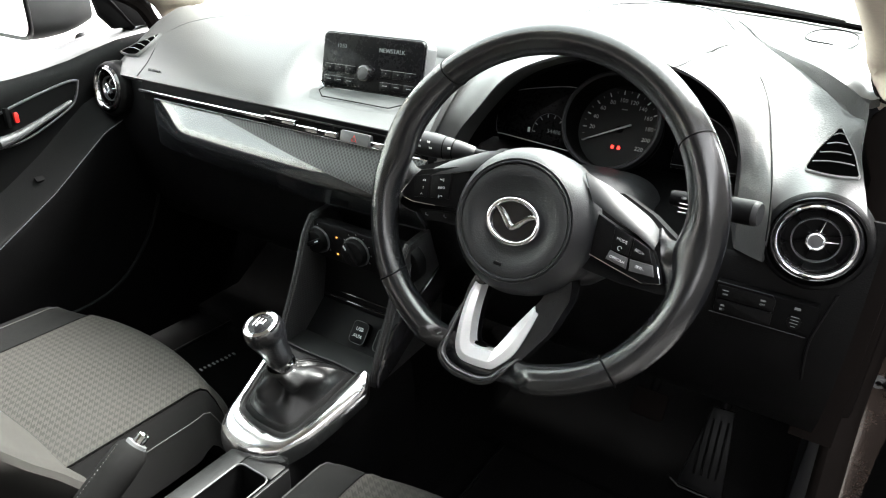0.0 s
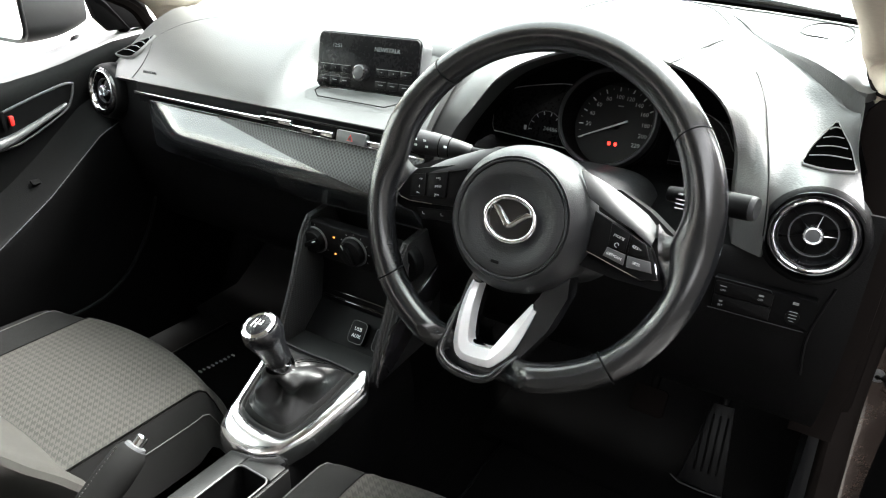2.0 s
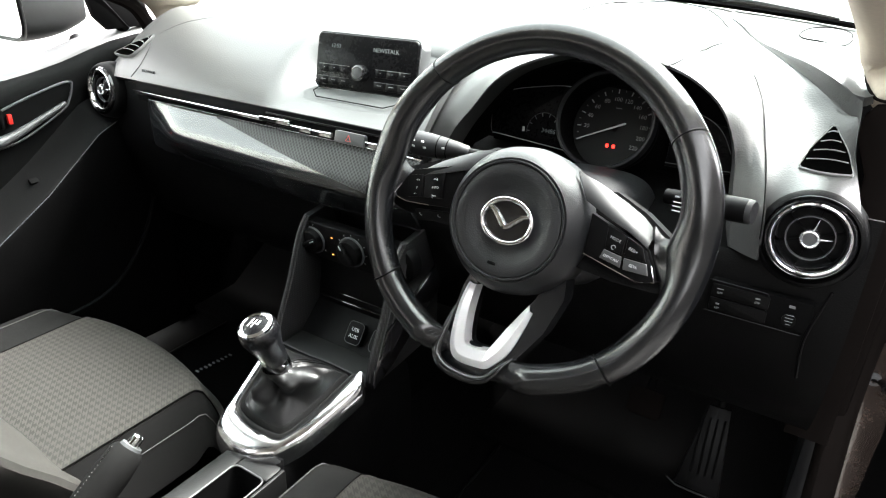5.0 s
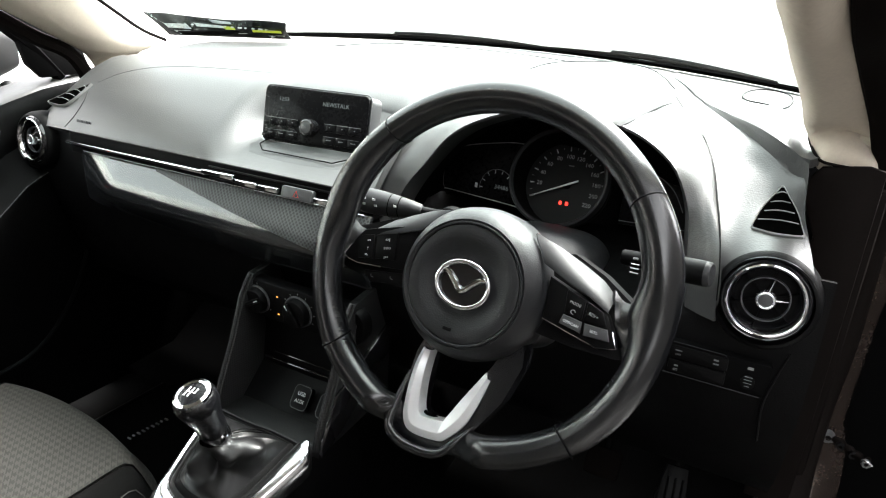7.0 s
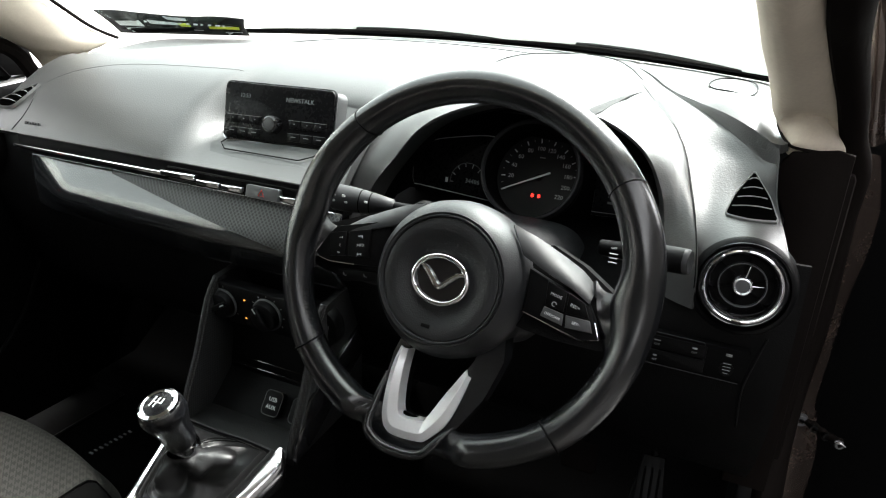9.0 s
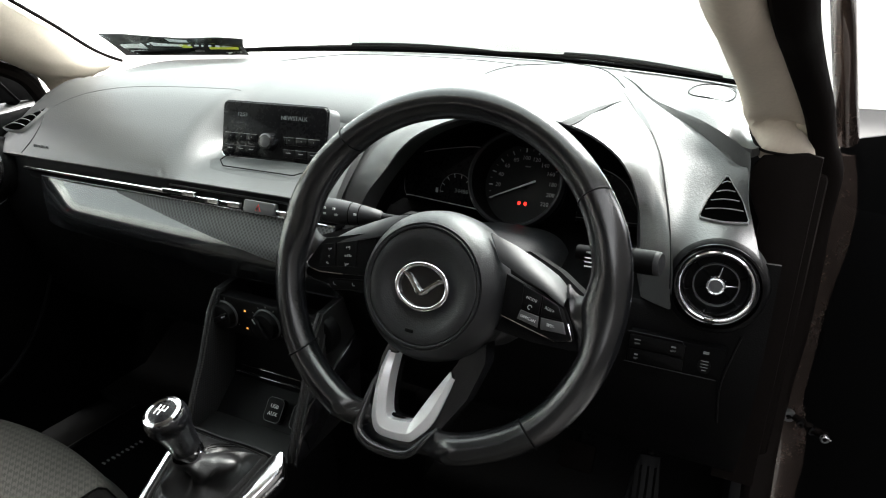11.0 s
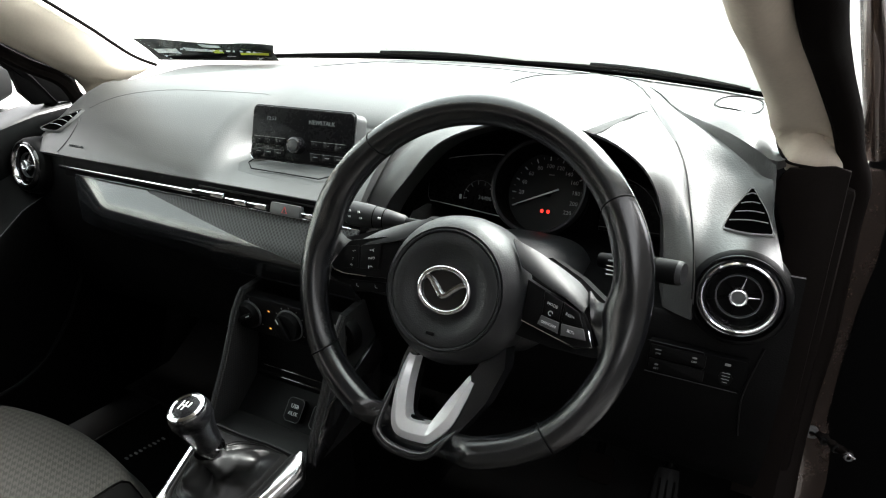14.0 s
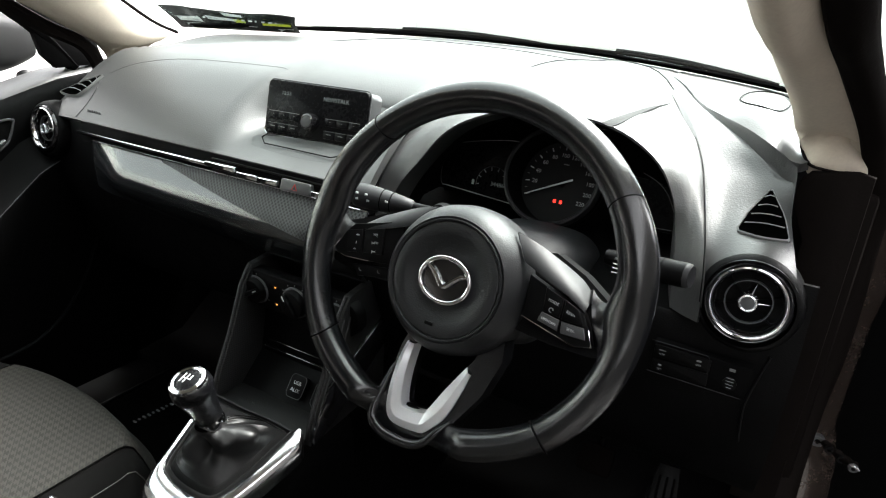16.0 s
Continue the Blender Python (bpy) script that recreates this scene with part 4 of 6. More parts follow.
for s in (-1, 1):
    arm = [(0.055, 0.040), (0.080, 0.046), (0.112, 0.034), (0.138, 0.020), (0.158, 0.010), (0.158, -0.030), (0.142, -0.034), (0.105, -0.036), (0.070, -0.034), (0.050, -0.030)]
    spoke = part("spoke", warped(flip(arm, s), lambda x, y: -0.016 - 0.020 * smooth(0.005 - 0.1 * max(0, abs(x) - 0.10), 0.036, y), 0.028), LOWER, wheel, "black side spoke", local=True)
    cover = []
    for u in np.linspace(0, 1, 16):
        xt, yt = np.interp(u, (0, 0.25, 0.5, 0.8, 1), (0.045, 0.068, 0.094, 0.113, 0.129)), np.interp(u, (0, 0.25, 0.5, 0.8, 1), (0.056, 0.0495, 0.0390, 0.0300, 0.0190))
        xb, yb = np.interp(u, (0, 0.3, 0.6, 1), (0.062, 0.088, 0.110, 0.1285)), np.interp(u, (0, 0.3, 0.6, 1), (0.0310, 0.0205, 0.0135, 0.0040))
        cover.append([(s * (xt + (xb - xt) * v), yt + (yb - yt) * v, -0.004 - 0.003 * u - (0.007 + 0.016 * smooth(0, 0.7, u)) * (1 - math.sin(0.5 * math.pi * v) ** 0.9)) for v in np.linspace(0, 1, 9)])
    part("spoke_cover", sheet(cover, 0.004, out=(0, 0.4, 1)), COVER, spoke, local=True)
    top_a, top_b, top_c = ((0.127, 0.0255), (0.147, 0.002), (0.164, 0.044)) if s > 0 else ((-0.132, 0.0150), (-0.148, 0.004), (-0.164, 0.038))
    low_a, low_b, low_c = ((0.1435, -0.0245), (0.150, -0.040), (0.163, -0.060)) if s > 0 else ((-0.150, -0.0185), (-0.153, -0.035), (-0.163, -0.054))
    rest = []
    for u in np.linspace(0, 1, 13):
        t_, b_ = [V(p) * (1 - u) ** 2 + V(q) * 2 * u * (1 - u) + V(r) * u * u for p, q, r in ((top_a, top_b, top_c), (low_a, low_b, low_c))]
        rest.append([(*t_.lerp(b_, v), -0.0095 + 0.011 * u * u - 0.016 * (1 - math.sin(math.pi * (0.06 + 0.88 * v)) ** 0.55)) for v in np.linspace(0, 1, 15)])
    part("thumb_rest", sheet(rest, 0.004, out=(0, 0, 1)), LEATHER, spoke, local=True)
    pod = POD_RIGHT if s > 0 else POD_LEFT
    part("switch_pod", plate(pod, -0.020, -0.0065, Matrix(), 0.001), SWITCH, spoke, local=True)
    part("pod_trim", tube([(x, y, -0.0062) for x, y in (pod[3:8] if s > 0 else pod[4:9])], 0.0008, 6), CHROME, spoke, "thin bright edge", local=True)
    for row, caps in enumerate(CAPS_RIGHT if s > 0 else CAPS_LEFT):
        for cap in caps:
            part("button", plate(cap, -0.0065, -0.0045 + 0.0004 * row, Matrix(), 0.0006), BUTTON if row and s > 0 else SWITCH, spoke, "grey lower button" if row and s > 0 else "", local=True)


def wheel_words(text, x, y, size, mat=INK, z=-0.0038, turn=0.0):
    part("lettering", lettering(text, size, Matrix.Translation((x, y, z)) @ Matrix.Rotation(radians(turn), 4, "Z"), 0.0002), mat, wheel, local=True)


wheel_words("MODE", 0.0992, 0.0040, 0.0038, MIDINK, -0.0042, -10)
wheel_words("RES/+", 0.1175, -0.0012, 0.0038, MIDINK, -0.0042, -12)
wheel_words("OFF/CAN", 0.0998, -0.0140, 0.0036, INK, -0.0037, -8)
wheel_words("SET/-", 0.1215, -0.0152, 0.0036, INK, -0.0037, -6)
wheel_words("INFO", -0.1010, 0.0005, 0.0036, MIDINK, -0.0042, 14)
part("lettering", lathe([(0.0016, 0.0), (0.0023, 0.0), (0.0023, 0.0003), (0.0016, 0.0003)], 20, Matrix.Translation((0.0992, -0.0036, -0.0042)), 0.85), MIDINK, wheel, local=True)
for word, x, y in (("<+", -0.1240, 0.0030), ("?", -0.1235, -0.0050), ("<-", -0.1235, -0.0120)):
    wheel_words(word, x, y, 0.0038, INK, -0.0042, 14)
for word, x, y in ((">>|", -0.1030, 0.0090), ("|<<", -0.1000, -0.0085)):
    wheel_words(word, x, y, 0.0036, INK, -0.0042, 14)
phone = part("phone_switch", plate([(-0.128, -0.0290), (-0.074, -0.0195), (-0.072, -0.0300), (-0.119, -0.0400)], -0.028, -0.016, Matrix(), 0.0015), SWITCH, wheel, local=True)
for x, y in ((-0.117, -0.0325), (-0.094, -0.0285)):
    part("symbol", tube(spline([(x - 0.0018, y + 0.0012, -0.0157), (x - 0.0010, y - 0.0010, -0.0157), (x + 0.0018, y - 0.0012, -0.0157)], 8), 0.0004, 5), MIDINK, phone, local=True)

part("cover_seam", lathe([(0.0562, 0.0150), (0.0570, 0.0166), (0.0582, 0.0168), (0.0590, 0.0152)], 64, HUB), COVER, wheel, local=True)
# badge: plain bright oval with two wings
oval = [(0.0265 * math.cos(a) - 0.003, 0.0215 * math.sin(a) - 0.0085, 0.0145) for a in np.linspace(0, 2 * math.pi, 49)[:-1]]
badge = part("badge", tube(oval, 0.0026, 10, closed=True), CHROME, wheel, "plain chrome oval badge", local=True)
wing_line = spline([(-0.0265, 0.001, 0), (-0.0195, -0.0005, 0), (-0.012, -0.007, 0), (-0.003, -0.0145, 0), (0.006, -0.007, 0), (0.0135, -0.0005, 0), (0.0205, 0.001, 0)], 25)
part("badge_wings", tube([(x, y, 0.0145) for x, y, z in wing_line], [0.0016 + 0.0014 * math.sin(math.pi * k / 24) for k in range(25)], 8), CHROME, badge, local=True)
part("badge_field", plate([(0.0255 * math.cos(a) - 0.003, 0.0205 * math.sin(a) - 0.0085) for a in np.linspace(0, 2 * math.pi, 41)[:-1]], 0.011, 0.0128), PIANO, badge, local=True)
part("symbol", box(-0.010, -0.001, -0.054, -0.0505, 0.0160, 0.0168, 0.0005), LOWER, wheel, local=True)

# lower spoke: dark shell and silver V
TRIM_OUT = even(spline([(-0.0389, -0.084, 0), (-0.0418, -0.104, 0), (-0.0401, -0.1334, 0), (-0.0368, -0.156, 0), (-0.0255, -0.1672, 0), (0.0039, -0.1655, 0), (0.0140, -0.1595, 0), (0.0300, -0.1356, 0), (0.0385, -0.0925, 0)], 160), 42)
TRIM_IN = even(spline([(-0.0304, -0.0852, 0), (-0.0295, -0.100, 0), (-0.0258, -0.125, 0), (-0.0230, -0.1405, 0), (-0.0172, -0.1475, 0), (0.0040, -0.1448, 0), (0.0080, -0.1390, 0), (0.0190, -0.1150, 0), (0.0318, -0.0865, 0)], 160), 42)
shell = [(-0.038, -0.062), (-0.0452, -0.092), (-0.0446, -0.122), (-0.0480, -0.148), (-0.0496, -0.161), (-0.0464, -0.172), (-0.040, -0.1775), (-0.0288, -0.1812), (-0.012, -0.1815), (0.0043, -0.1795), (0.0145, -0.1755), (0.0255, -0.1625), (0.0365, -0.1435), (0.0552, -0.1080), (0.0640, -0.070), (0.0610, -0.050), (0.045, -0.048), (0.036, -0.078)] + [(x, y) for x, y, _ in TRIM_IN[::-1]] + [(-0.029, -0.075)]
part("lower_spoke", warped(shell, lambda x, y: spoke_height(x, y) - 0.0015, 0.026), LEATHER, wheel, "black lower spoke", local=True)
trim_rows = []
for (xo, yo, _), (xi, yi, _) in zip(TRIM_OUT, TRIM_IN):
    trim_rows.append([(xo + (xi - xo) * f, yo + (yi - yo) * f, spoke_height(xo, yo) + dz) for f, dz in ((0.0, -0.002), (0.03, 0.0010), (0.42, 0.0042), (0.46, 0.0042), (0.97, 0.0010), (1.0, 0.0), (1.02, -0.016))])
part("spoke_trim", sheet(trim_rows, 0.002, out=(0, 0, 1)), SILVER, wheel, "satin silver V-shaped trim", local=True, sharp=12)
frame_line = even(spline([(-0.0455, -0.112, -0.016), (-0.0472, -0.140, -0.008), (-0.0480, -0.158, -0.003), (-0.0445, -0.169, -0.001), (-0.031, -0.1765, 0.0), (-0.012, -0.1780, 0.0), (0.004, -0.1760, 0.0), (0.0150, -0.1705, -0.001), (0.0240, -0.158, -0.003), (0.034, -0.142, -0.010)], 200), 48)
part("spoke_frame", tube(frame_line, [0.0012 + 0.0042 * max(0.0, math.sin(math.pi * k / 47)) ** 0.7 for k in range(48)], 12), LEATHER, wheel, "black leather edge round the lower spoke", local=True)

# seams in the leather and stitching along the rim's inner edge
for deg in (37, 136, 219, 316):
    a = radians(deg)
    ring = [(RX + (RR + TR * 0.97 * math.cos(b)) * math.cos(a + 0.03 * math.sin(b)), RY + (RR + TR * 0.97 * math.cos(b)) * math.sin(a + 0.03 * math.sin(b)), TR * 1.015 * math.sin(b)) for b in np.linspace(0, 2 * math.pi, 33)[:-1]]
    part("seam", tube(ring, 0.0009, 6, closed=True), MATTE, wheel, local=True)
stitches = []
for k in range(210):
    a = 2 * math.pi * k / 210
    if 30 < math.degrees(a) < 150 or 255 < math.degrees(a) < 287 or abs(math.degrees(a) - 0) < 16 or abs(math.degrees(a) - 180) < 16 or math.degrees(a) > 344:
        continue
    r0, r1, z = RR - TR * 0.78, RR - TR * 0.93, TR * 0.52
    da = 0.008
    stitches.append(tube([(RX + r0 * math.cos(a), RY + r0 * math.sin(a), z + 0.003), (RX + r1 * math.cos(a + da), RY + r1 * math.sin(a + da), z - 0.003)], 0.00045, 4))
tagged(part("stitching", joined(*stitches), LEATHER, wheel, "black stitching", local=True), kind="stuff")

# ---- steering column and stalks ----
column = thing("steering_column", (WX, 0.15, 0.87), "black plastic steering column shroud behind the wheel", "steering column")
shroud = []
for y, w, zt, zb in ((0.26, 0.075, 0.925, 0.80), (0.16, 0.074, 0.944, 0.82), (0.09, 0.068, 0.946, 0.835), (0.045, 0.058, 0.942, 0.855), (0.035, 0.052, 0.935, 0.862)):
    cz, hz = (zt + zb) / 2, (zt - zb) / 2
    shroud.append([(WX + w * math.copysign(abs(math.cos(a)) ** 0.6, math.cos(a)), y, cz + hz * math.copysign(abs(math.sin(a)) ** 0.6, math.sin(a))) for a in np.linspace(0, 2 * math.pi, 41)[:-1]])
part("shroud", solid(shroud), SOFT, column)
part("ignition_barrel", lathe([(0.0, 0.004), (0.012, 0.004), (0.017, 0.002), (0.019, -0.01)], 28, facing((0.268, 0.125, 0.945), 10)), LOWER, column)


def stalk(name, a, b, label, flare):
    ob = thing(name, b, label, "stalk", "column stalks")
    a, b = V(a), V(b)
    if flare:
        part("stalk_stem", tube([a, a.lerp(b, 0.48)], 0.0062, 14), SWITCH, ob)
        part("stalk_arm", tube([a.lerp(b, f) for f in (0.40, 0.42, 0.52, 0.66, 0.80, 0.94, 1.0)], [0.0060, 0.0085, 0.0105, 0.0128, 0.0146, 0.0152, 0.0146], 24), COVER, ob)
    else:
        part("stalk_arm", tube([a.lerp(b, f) for f in (0, 0.3, 0.55, 0.70, 0.9, 1.0)], [0.008, 0.009, 0.0115, 0.0125, 0.0125, 0.0125], 20), SWITCH, ob)
    way = (b - a).normalized()
    part("stalk_tip", tube([b - way * 0.002, b + way * 0.003, b + way * 0.005], [r * (1.13 if flare else 1.0) for r in (0.0125, 0.0120, 0.0105)], 20), COVER, ob, "grey end cap")
    for f in (0.62, 0.72):
        part("stalk_groove", tube([a.lerp(b, f), a.lerp(b, f) + way * 0.0012], (0.0126 if f < 0.7 else 0.0139) if flare else 0.0129, 20), MATTE, ob)
    return ob, a, b


ls, la_, lb_ = stalk("light_stalk", (0.285, 0.125, 0.952), (0.166, 0.105, 0.958), "black light stalk with printed symbols behind the rim", True)
for f, dz in ((0.94, 0.003), (0.94, -0.004), (0.84, 0.003), (0.82, -0.004), (0.62, 0.0)):
    p = la_.lerp(lb_, f)
    part("symbol", box(p.x - 0.0018, p.x + 0.0018, p.y - 0.0156, p.y - 0.0146, p.z + 0.0035 + dz, p.z + 0.0058 + dz, 0), MIDINK, ls)
ws, wa_, wb_ = stalk("wiper_stalk", (0.470, 0.125, 0.950), (0.551, 0.108, 0.957), "black wiper stalk with printed symbols behind the rim", False)
wm = facing((0.487, 0.0985, 0.9575), 20)
part("lettering", lettering("OFF", 0.0030, Matrix.Translation((0, -0.004, 0)) @ wm @ Matrix.Translation((0, 0.004, 0.0008)), 0.0002), INK, ws)
for k in range(3):
    part("symbol", box(0.483, 0.491, 0.0965, 0.0975, 0.9545 - 0.0045 * k, 0.9555 - 0.0045 * k, 0), DIMINK, ws)

# ---- instruments ----
cluster = thing("instrument_cluster", (0.34, 0.36, 0.90), "black instrument cluster with round speedometer and side displays", "instruments")
part("housing", box(0.140, 0.520, 0.362, 0.372, 0.88, 1.036, 0.002), MATTE, cluster)
SP, DL = V((0.340, 0.285, 0.980)), V((0.3385, 0.342, 0.957))
axis = (SP - DL).normalized()
dial_m = Matrix.Translation(DL) @ axis.to_track_quat("Z", "Y").to_matrix().to_4x4()
dial_m = Matrix.Translation(DL) @ pose(0, 0, 0, 90 - math.degrees(math.asin(axis.z)), 0, math.degrees(math.atan2(axis.x, -axis.y)))
deep = (SP - DL).length
part("dial_bezel", lathe([(0.0600, deep - 0.004), (0.0625, deep), (0.0650, deep - 0.001), (0.0665, deep - 0.006), (0.066, deep - 0.02)], 72, dial_m), COVER, cluster, "dark grey ring round the speedometer")
part("dial_bowl", lathe([(0.0605, deep - 0.003), (0.0595, 0.004), (0.059, 0.0)], 72, dial_m), MATTE, cluster)
part("speedometer", lathe([(0, 0.0), (0.0592, 0.0), (0.0592, -0.003)], 64, dial_m), material("dial_face", (0.0058, 0.0062, 0.0066), 0.5, spec=0.2, wear=0.1), cluster)
for k in range(12):
    v = 20 * k
    a = radians(206 - v * 1.1)
    c, s_ = math.cos(a), math.sin(a)
    part("tick", tube([dial_m @ V((0.0475 * c, 0.0475 * s_, 0.0012)), dial_m @ V((0.0530 * c, 0.0530 * s_, 0.0012))], 0.0008, 6), INK, cluster)
    if 0 < v:
        part("lettering", lettering(str(v), 0.0080, dial_m @ Matrix.Translation((0.0395 * c, 0.0395 * s_, 0.0008)), 0.0002), MIDINK, cluster)
    if v < 220:
        a2 = a - radians(11)
        part("tick", tube([dial_m @ V((0.0500 * math.cos(a2), 0.0500 * math.sin(a2), 0.0012)), dial_m @ V((0.0528 * math.cos(a2), 0.0528 * math.sin(a2), 0.0012))], 0.0005, 6), DIMINK, cluster)
na = radians(206)
part("needle", tube([dial_m @ V((-0.017 * math.cos(na), -0.017 * math.sin(na), 0.005)), dial_m @ V((0.054 * math.cos(na), 0.054 * math.sin(na), 0.005))], [0.0014, 0.0007], 8), INK, cluster, "white needle")
part("needle_hub", lathe([(0, 0.004), (0.0045, 0.0035), (0.005, 0.002), (0.005, 0.0)], 28, dial_m), MATTE, cluster)
for dx in (-0.0042, 0.0048):
    part("warning_light", plate(rounded(0.0042, 0.0050, 0.0014, 3, dx, -0.0255), 0.0006, 0.0012, dial_m), RED_LIGHT, cluster, "lit red warning light")
part("lettering", box(-0.004, 0.004, 0.0265, 0.028, 0.0006, 0.001, 0, dial_m), DIMINK, cluster)


def side_display(name, outline, lean, at):
    m = facing(at, lean)
    ob = part(name, plate(outline, -0.004, 0.0, m, 0.001), SCREEN, cluster, "dark side display")
    return ob, m


LEFT_EDGE = [(x, y) for x, y, _ in spline([(-0.057, -0.031, 0), (-0.061, -0.020, 0), (-0.060, 0.012, 0), (-0.053, 0.024, 0), (-0.041, 0.032, 0), (-0.017, 0.040, 0), (0.037, 0.050, 0), (0.060, 0.051, 0)], 30)] + [(0.060, -0.038), (-0.048, -0.031)]
ld, lm = side_display("left_display", LEFT_EDGE, 8, (0.212, 0.335, 0.954))
edge_line = [lm @ V((x, y, 0.001)) for x, y in LEFT_EDGE]
part("display_edge", tube([edge_line[0], edge_line[-1], edge_line[-2]], 0.0007, 6), INK, ld)
part("display_edge", tube(edge_line[13:30], 0.0007, 6), MIDINK, ld)
part("display_edge", tube(edge_line[:14], 0.0006, 6), GREY, ld)
arc = [(0.026 + 0.027 * math.cos(a), -0.019 + 0.029 * math.sin(a)) for a in np.linspace(radians(185), radians(20), 24)]
part("rev_scale", tube([lm @ V((x, y, 0.0012)) for x, y in arc], 0.0004, 6), DIMINK, ld)
for k in range(7):
    a = radians(180 - 26 * k)
    part("tick", tube([lm @ V((0.026 + r * math.cos(a), -0.019 + r * 1.05 * math.sin(a), 0.0012)) for r in (0.022, 0.027)], 0.0004, 6), INK, ld)
part("lettering", lettering("34486", 0.0088, lm @ Matrix.Translation((0.033, -0.0155, 0.0008)), 0.0002), LCD, ld)
part("fuel_symbol", box(-0.0085, -0.0045, -0.0215, -0.0145, 0.0006, 0.0012, 0.0003, lm), INK, ld)
rd, rm = side_display("right_display", [(-0.045, -0.034), (0.044, -0.030), (0.046, 0.010), (0.030, 0.026), (0.0, 0.032), (-0.045, 0.034)], 8, (0.462, 0.335, 0.954))
part("display_edge", tube([rm @ V(p) for p in ((-0.045, -0.029, 0.001), (0.044, -0.026, 0.001))], 0.0006, 6), DIMINK, rd)
part("display_edge", tube([rm @ V(p) for p in spline([(-0.016, 0.040, 0.001), (0.004, 0.032, 0.001), (0.020, 0.018, 0.001), (0.033, -0.004, 0.001)], 14)], 0.0006, 6), DIMINK, rd)
for k, w in enumerate((0.014, 0.009)):
    part("lettering", box(-0.026, -0.026 + w, -0.008 - 0.008 * k, -0.005 - 0.008 * k, 0.0006, 0.0012, 0.0, rm), DIMINK, rd)

# ---- radio ----
radio = thing("car_radio", (-0.035, 0.285, 0.965), "black car radio with lit display and round knob on the dashboard", "radio", "")
radio_m = facing((-0.036, 0.263, 1.0105), 12, 5)
part("case", plate(rounded(0.178, 0.080, 0.010), -0.032, -0.002, radio_m @ Matrix.Translation((0.004, 0.0, 0)), 0.004), GREY, radio, "grey plastic case")
part("front_panel", plate(rounded(0.181, 0.082, 0.008), -0.003, 0.003, radio_m, 0.0015), SCREEN, radio, "glossy black front")
part("front_edge", tube([radio_m @ V((x, y, -0.002)) for x, y in rounded(0.184, 0.085, 0.009)], 0.0012, 6, closed=True), GREY, radio)
part("bottom_edge", tube([radio_m @ V((x, y, 0.001)) for x, y in [p for p in rounded(0.184, 0.085, 0.009, 8) if p[1] < -0.033 or p[0] > 0.0915 and p[1] < 0.03]], 0.0014, 6), CHROME, radio, "thin bright edge")
part("lettering", lettering("12:53", 0.0082, radio_m @ Matrix.Translation((-0.055, 0.0225, 0.0034)), 0.0002), LCD, radio, "lit clock digits")
part("lettering", lettering("NEWSTALK", 0.0088, radio_m @ Matrix.Translation((0.036, 0.022, 0.0034)), 0.0002), LCD, radio, "lit display letters")
for row, y in enumerate((-0.0115, -0.0300)):
    for sgn, xs_ in ((-1, (-0.074, -0.055, -0.036)), (1, (0.030, 0.051, 0.072))):
        for k, x in enumerate(xs_):
            b = part("radio_button", box(x - 0.0096, x + 0.0096, y - 0.006, y + 0.006, 0.002, 0.0045, 0.0006, radio_m), SCREEN, radio)
            part("button_edge", box(x - 0.0096, x + 0.0096, y + 0.0050, y + 0.0059, 0.0042, 0.0050, 0.0002, radio_m), PALESLAT if row == 0 else GREY, b)
            part("symbol", box(x - (0.004 if row else 0.0008), x + (0.004 if row else 0.0008), y + 0.0002, y + 0.0014, 0.0044, 0.0049, 0.0, radio_m), DIMINK, b)
part("volume_knob", lathe([(0.0135, 0.003), (0.0132, 0.011), (0.0118, 0.017), (0.0092, 0.0185)], 36, radio_m @ Matrix.Translation((-0.003, -0.0145, 0))), PIANO, radio, "gloss black volume knob")
part("knob_face", lathe([(0.0094, 0.0180), (0.006, 0.0188), (0, 0.0190)], 30, radio_m @ Matrix.Translation((-0.003, -0.0145, 0))), BUTTON, radio)
# tray pad in front of the radio
part("radio_plinth", sheet([[(x, y, z + 0.004 * math.cos((x + 0.036) / 0.10 * 1.4)) for x in np.linspace(-0.142, 0.075, 20)] for y, z in ((0.205, 0.945), (0.215, 0.953), (0.235, 0.962), (0.262, 0.968), (0.33, 1.03))], 0.006, out=(0, -0.5, 1)), PAD, dash)
part("plinth_groove", tube([(x, y, z) for x, y, z in ((-0.118, 0.250, 0.9705), (-0.118, 0.232, 0.9655), (-0.10, 0.218, 0.9605), (0.03, 0.218, 0.9605), (0.046, 0.232, 0.9655), (0.046, 0.250, 0.9705))], 0.0009, 6), MATTE, dash)

# ---- vents, hazard switch ----
for x0, x1, dz in ((-0.172, -0.108, 0.0035), (-0.104, -0.064, -0.001), (-0.060, -0.024, -0.001), (0.040, 0.075, -0.002)):
    vent_strip(x0, x1, 0.9225 + dz, 0.168, 0.008, CHROME, "vent_tab", "chrome vent tab")
for z in (0.9145, 0.932):
    vent_strip(-0.17, 0.12, z, 0.180, 0.003, LOWER, "vent_slat")
hazard = thing("hazard_switch", (0.0075, 0.17, 0.914), "grey hazard switch with red triangle between the middle vents", "switch")
hm = facing((0.0075, 0.166, 0.9225), 15)
part("switch_cap", plate(rounded(0.054, 0.0175, 0.003), -0.012, 0.0, hm, 0.0015), GREY, hazard)
part("triangle", tube([hm @ V(p) for p in ((-0.0045, -0.0045, 0.0004), (0.0045, -0.0045, 0.0004), (0, 0.004, 0.0004))], 0.0006, 6, closed=True), REDPLASTIC, hazard, "red triangle")


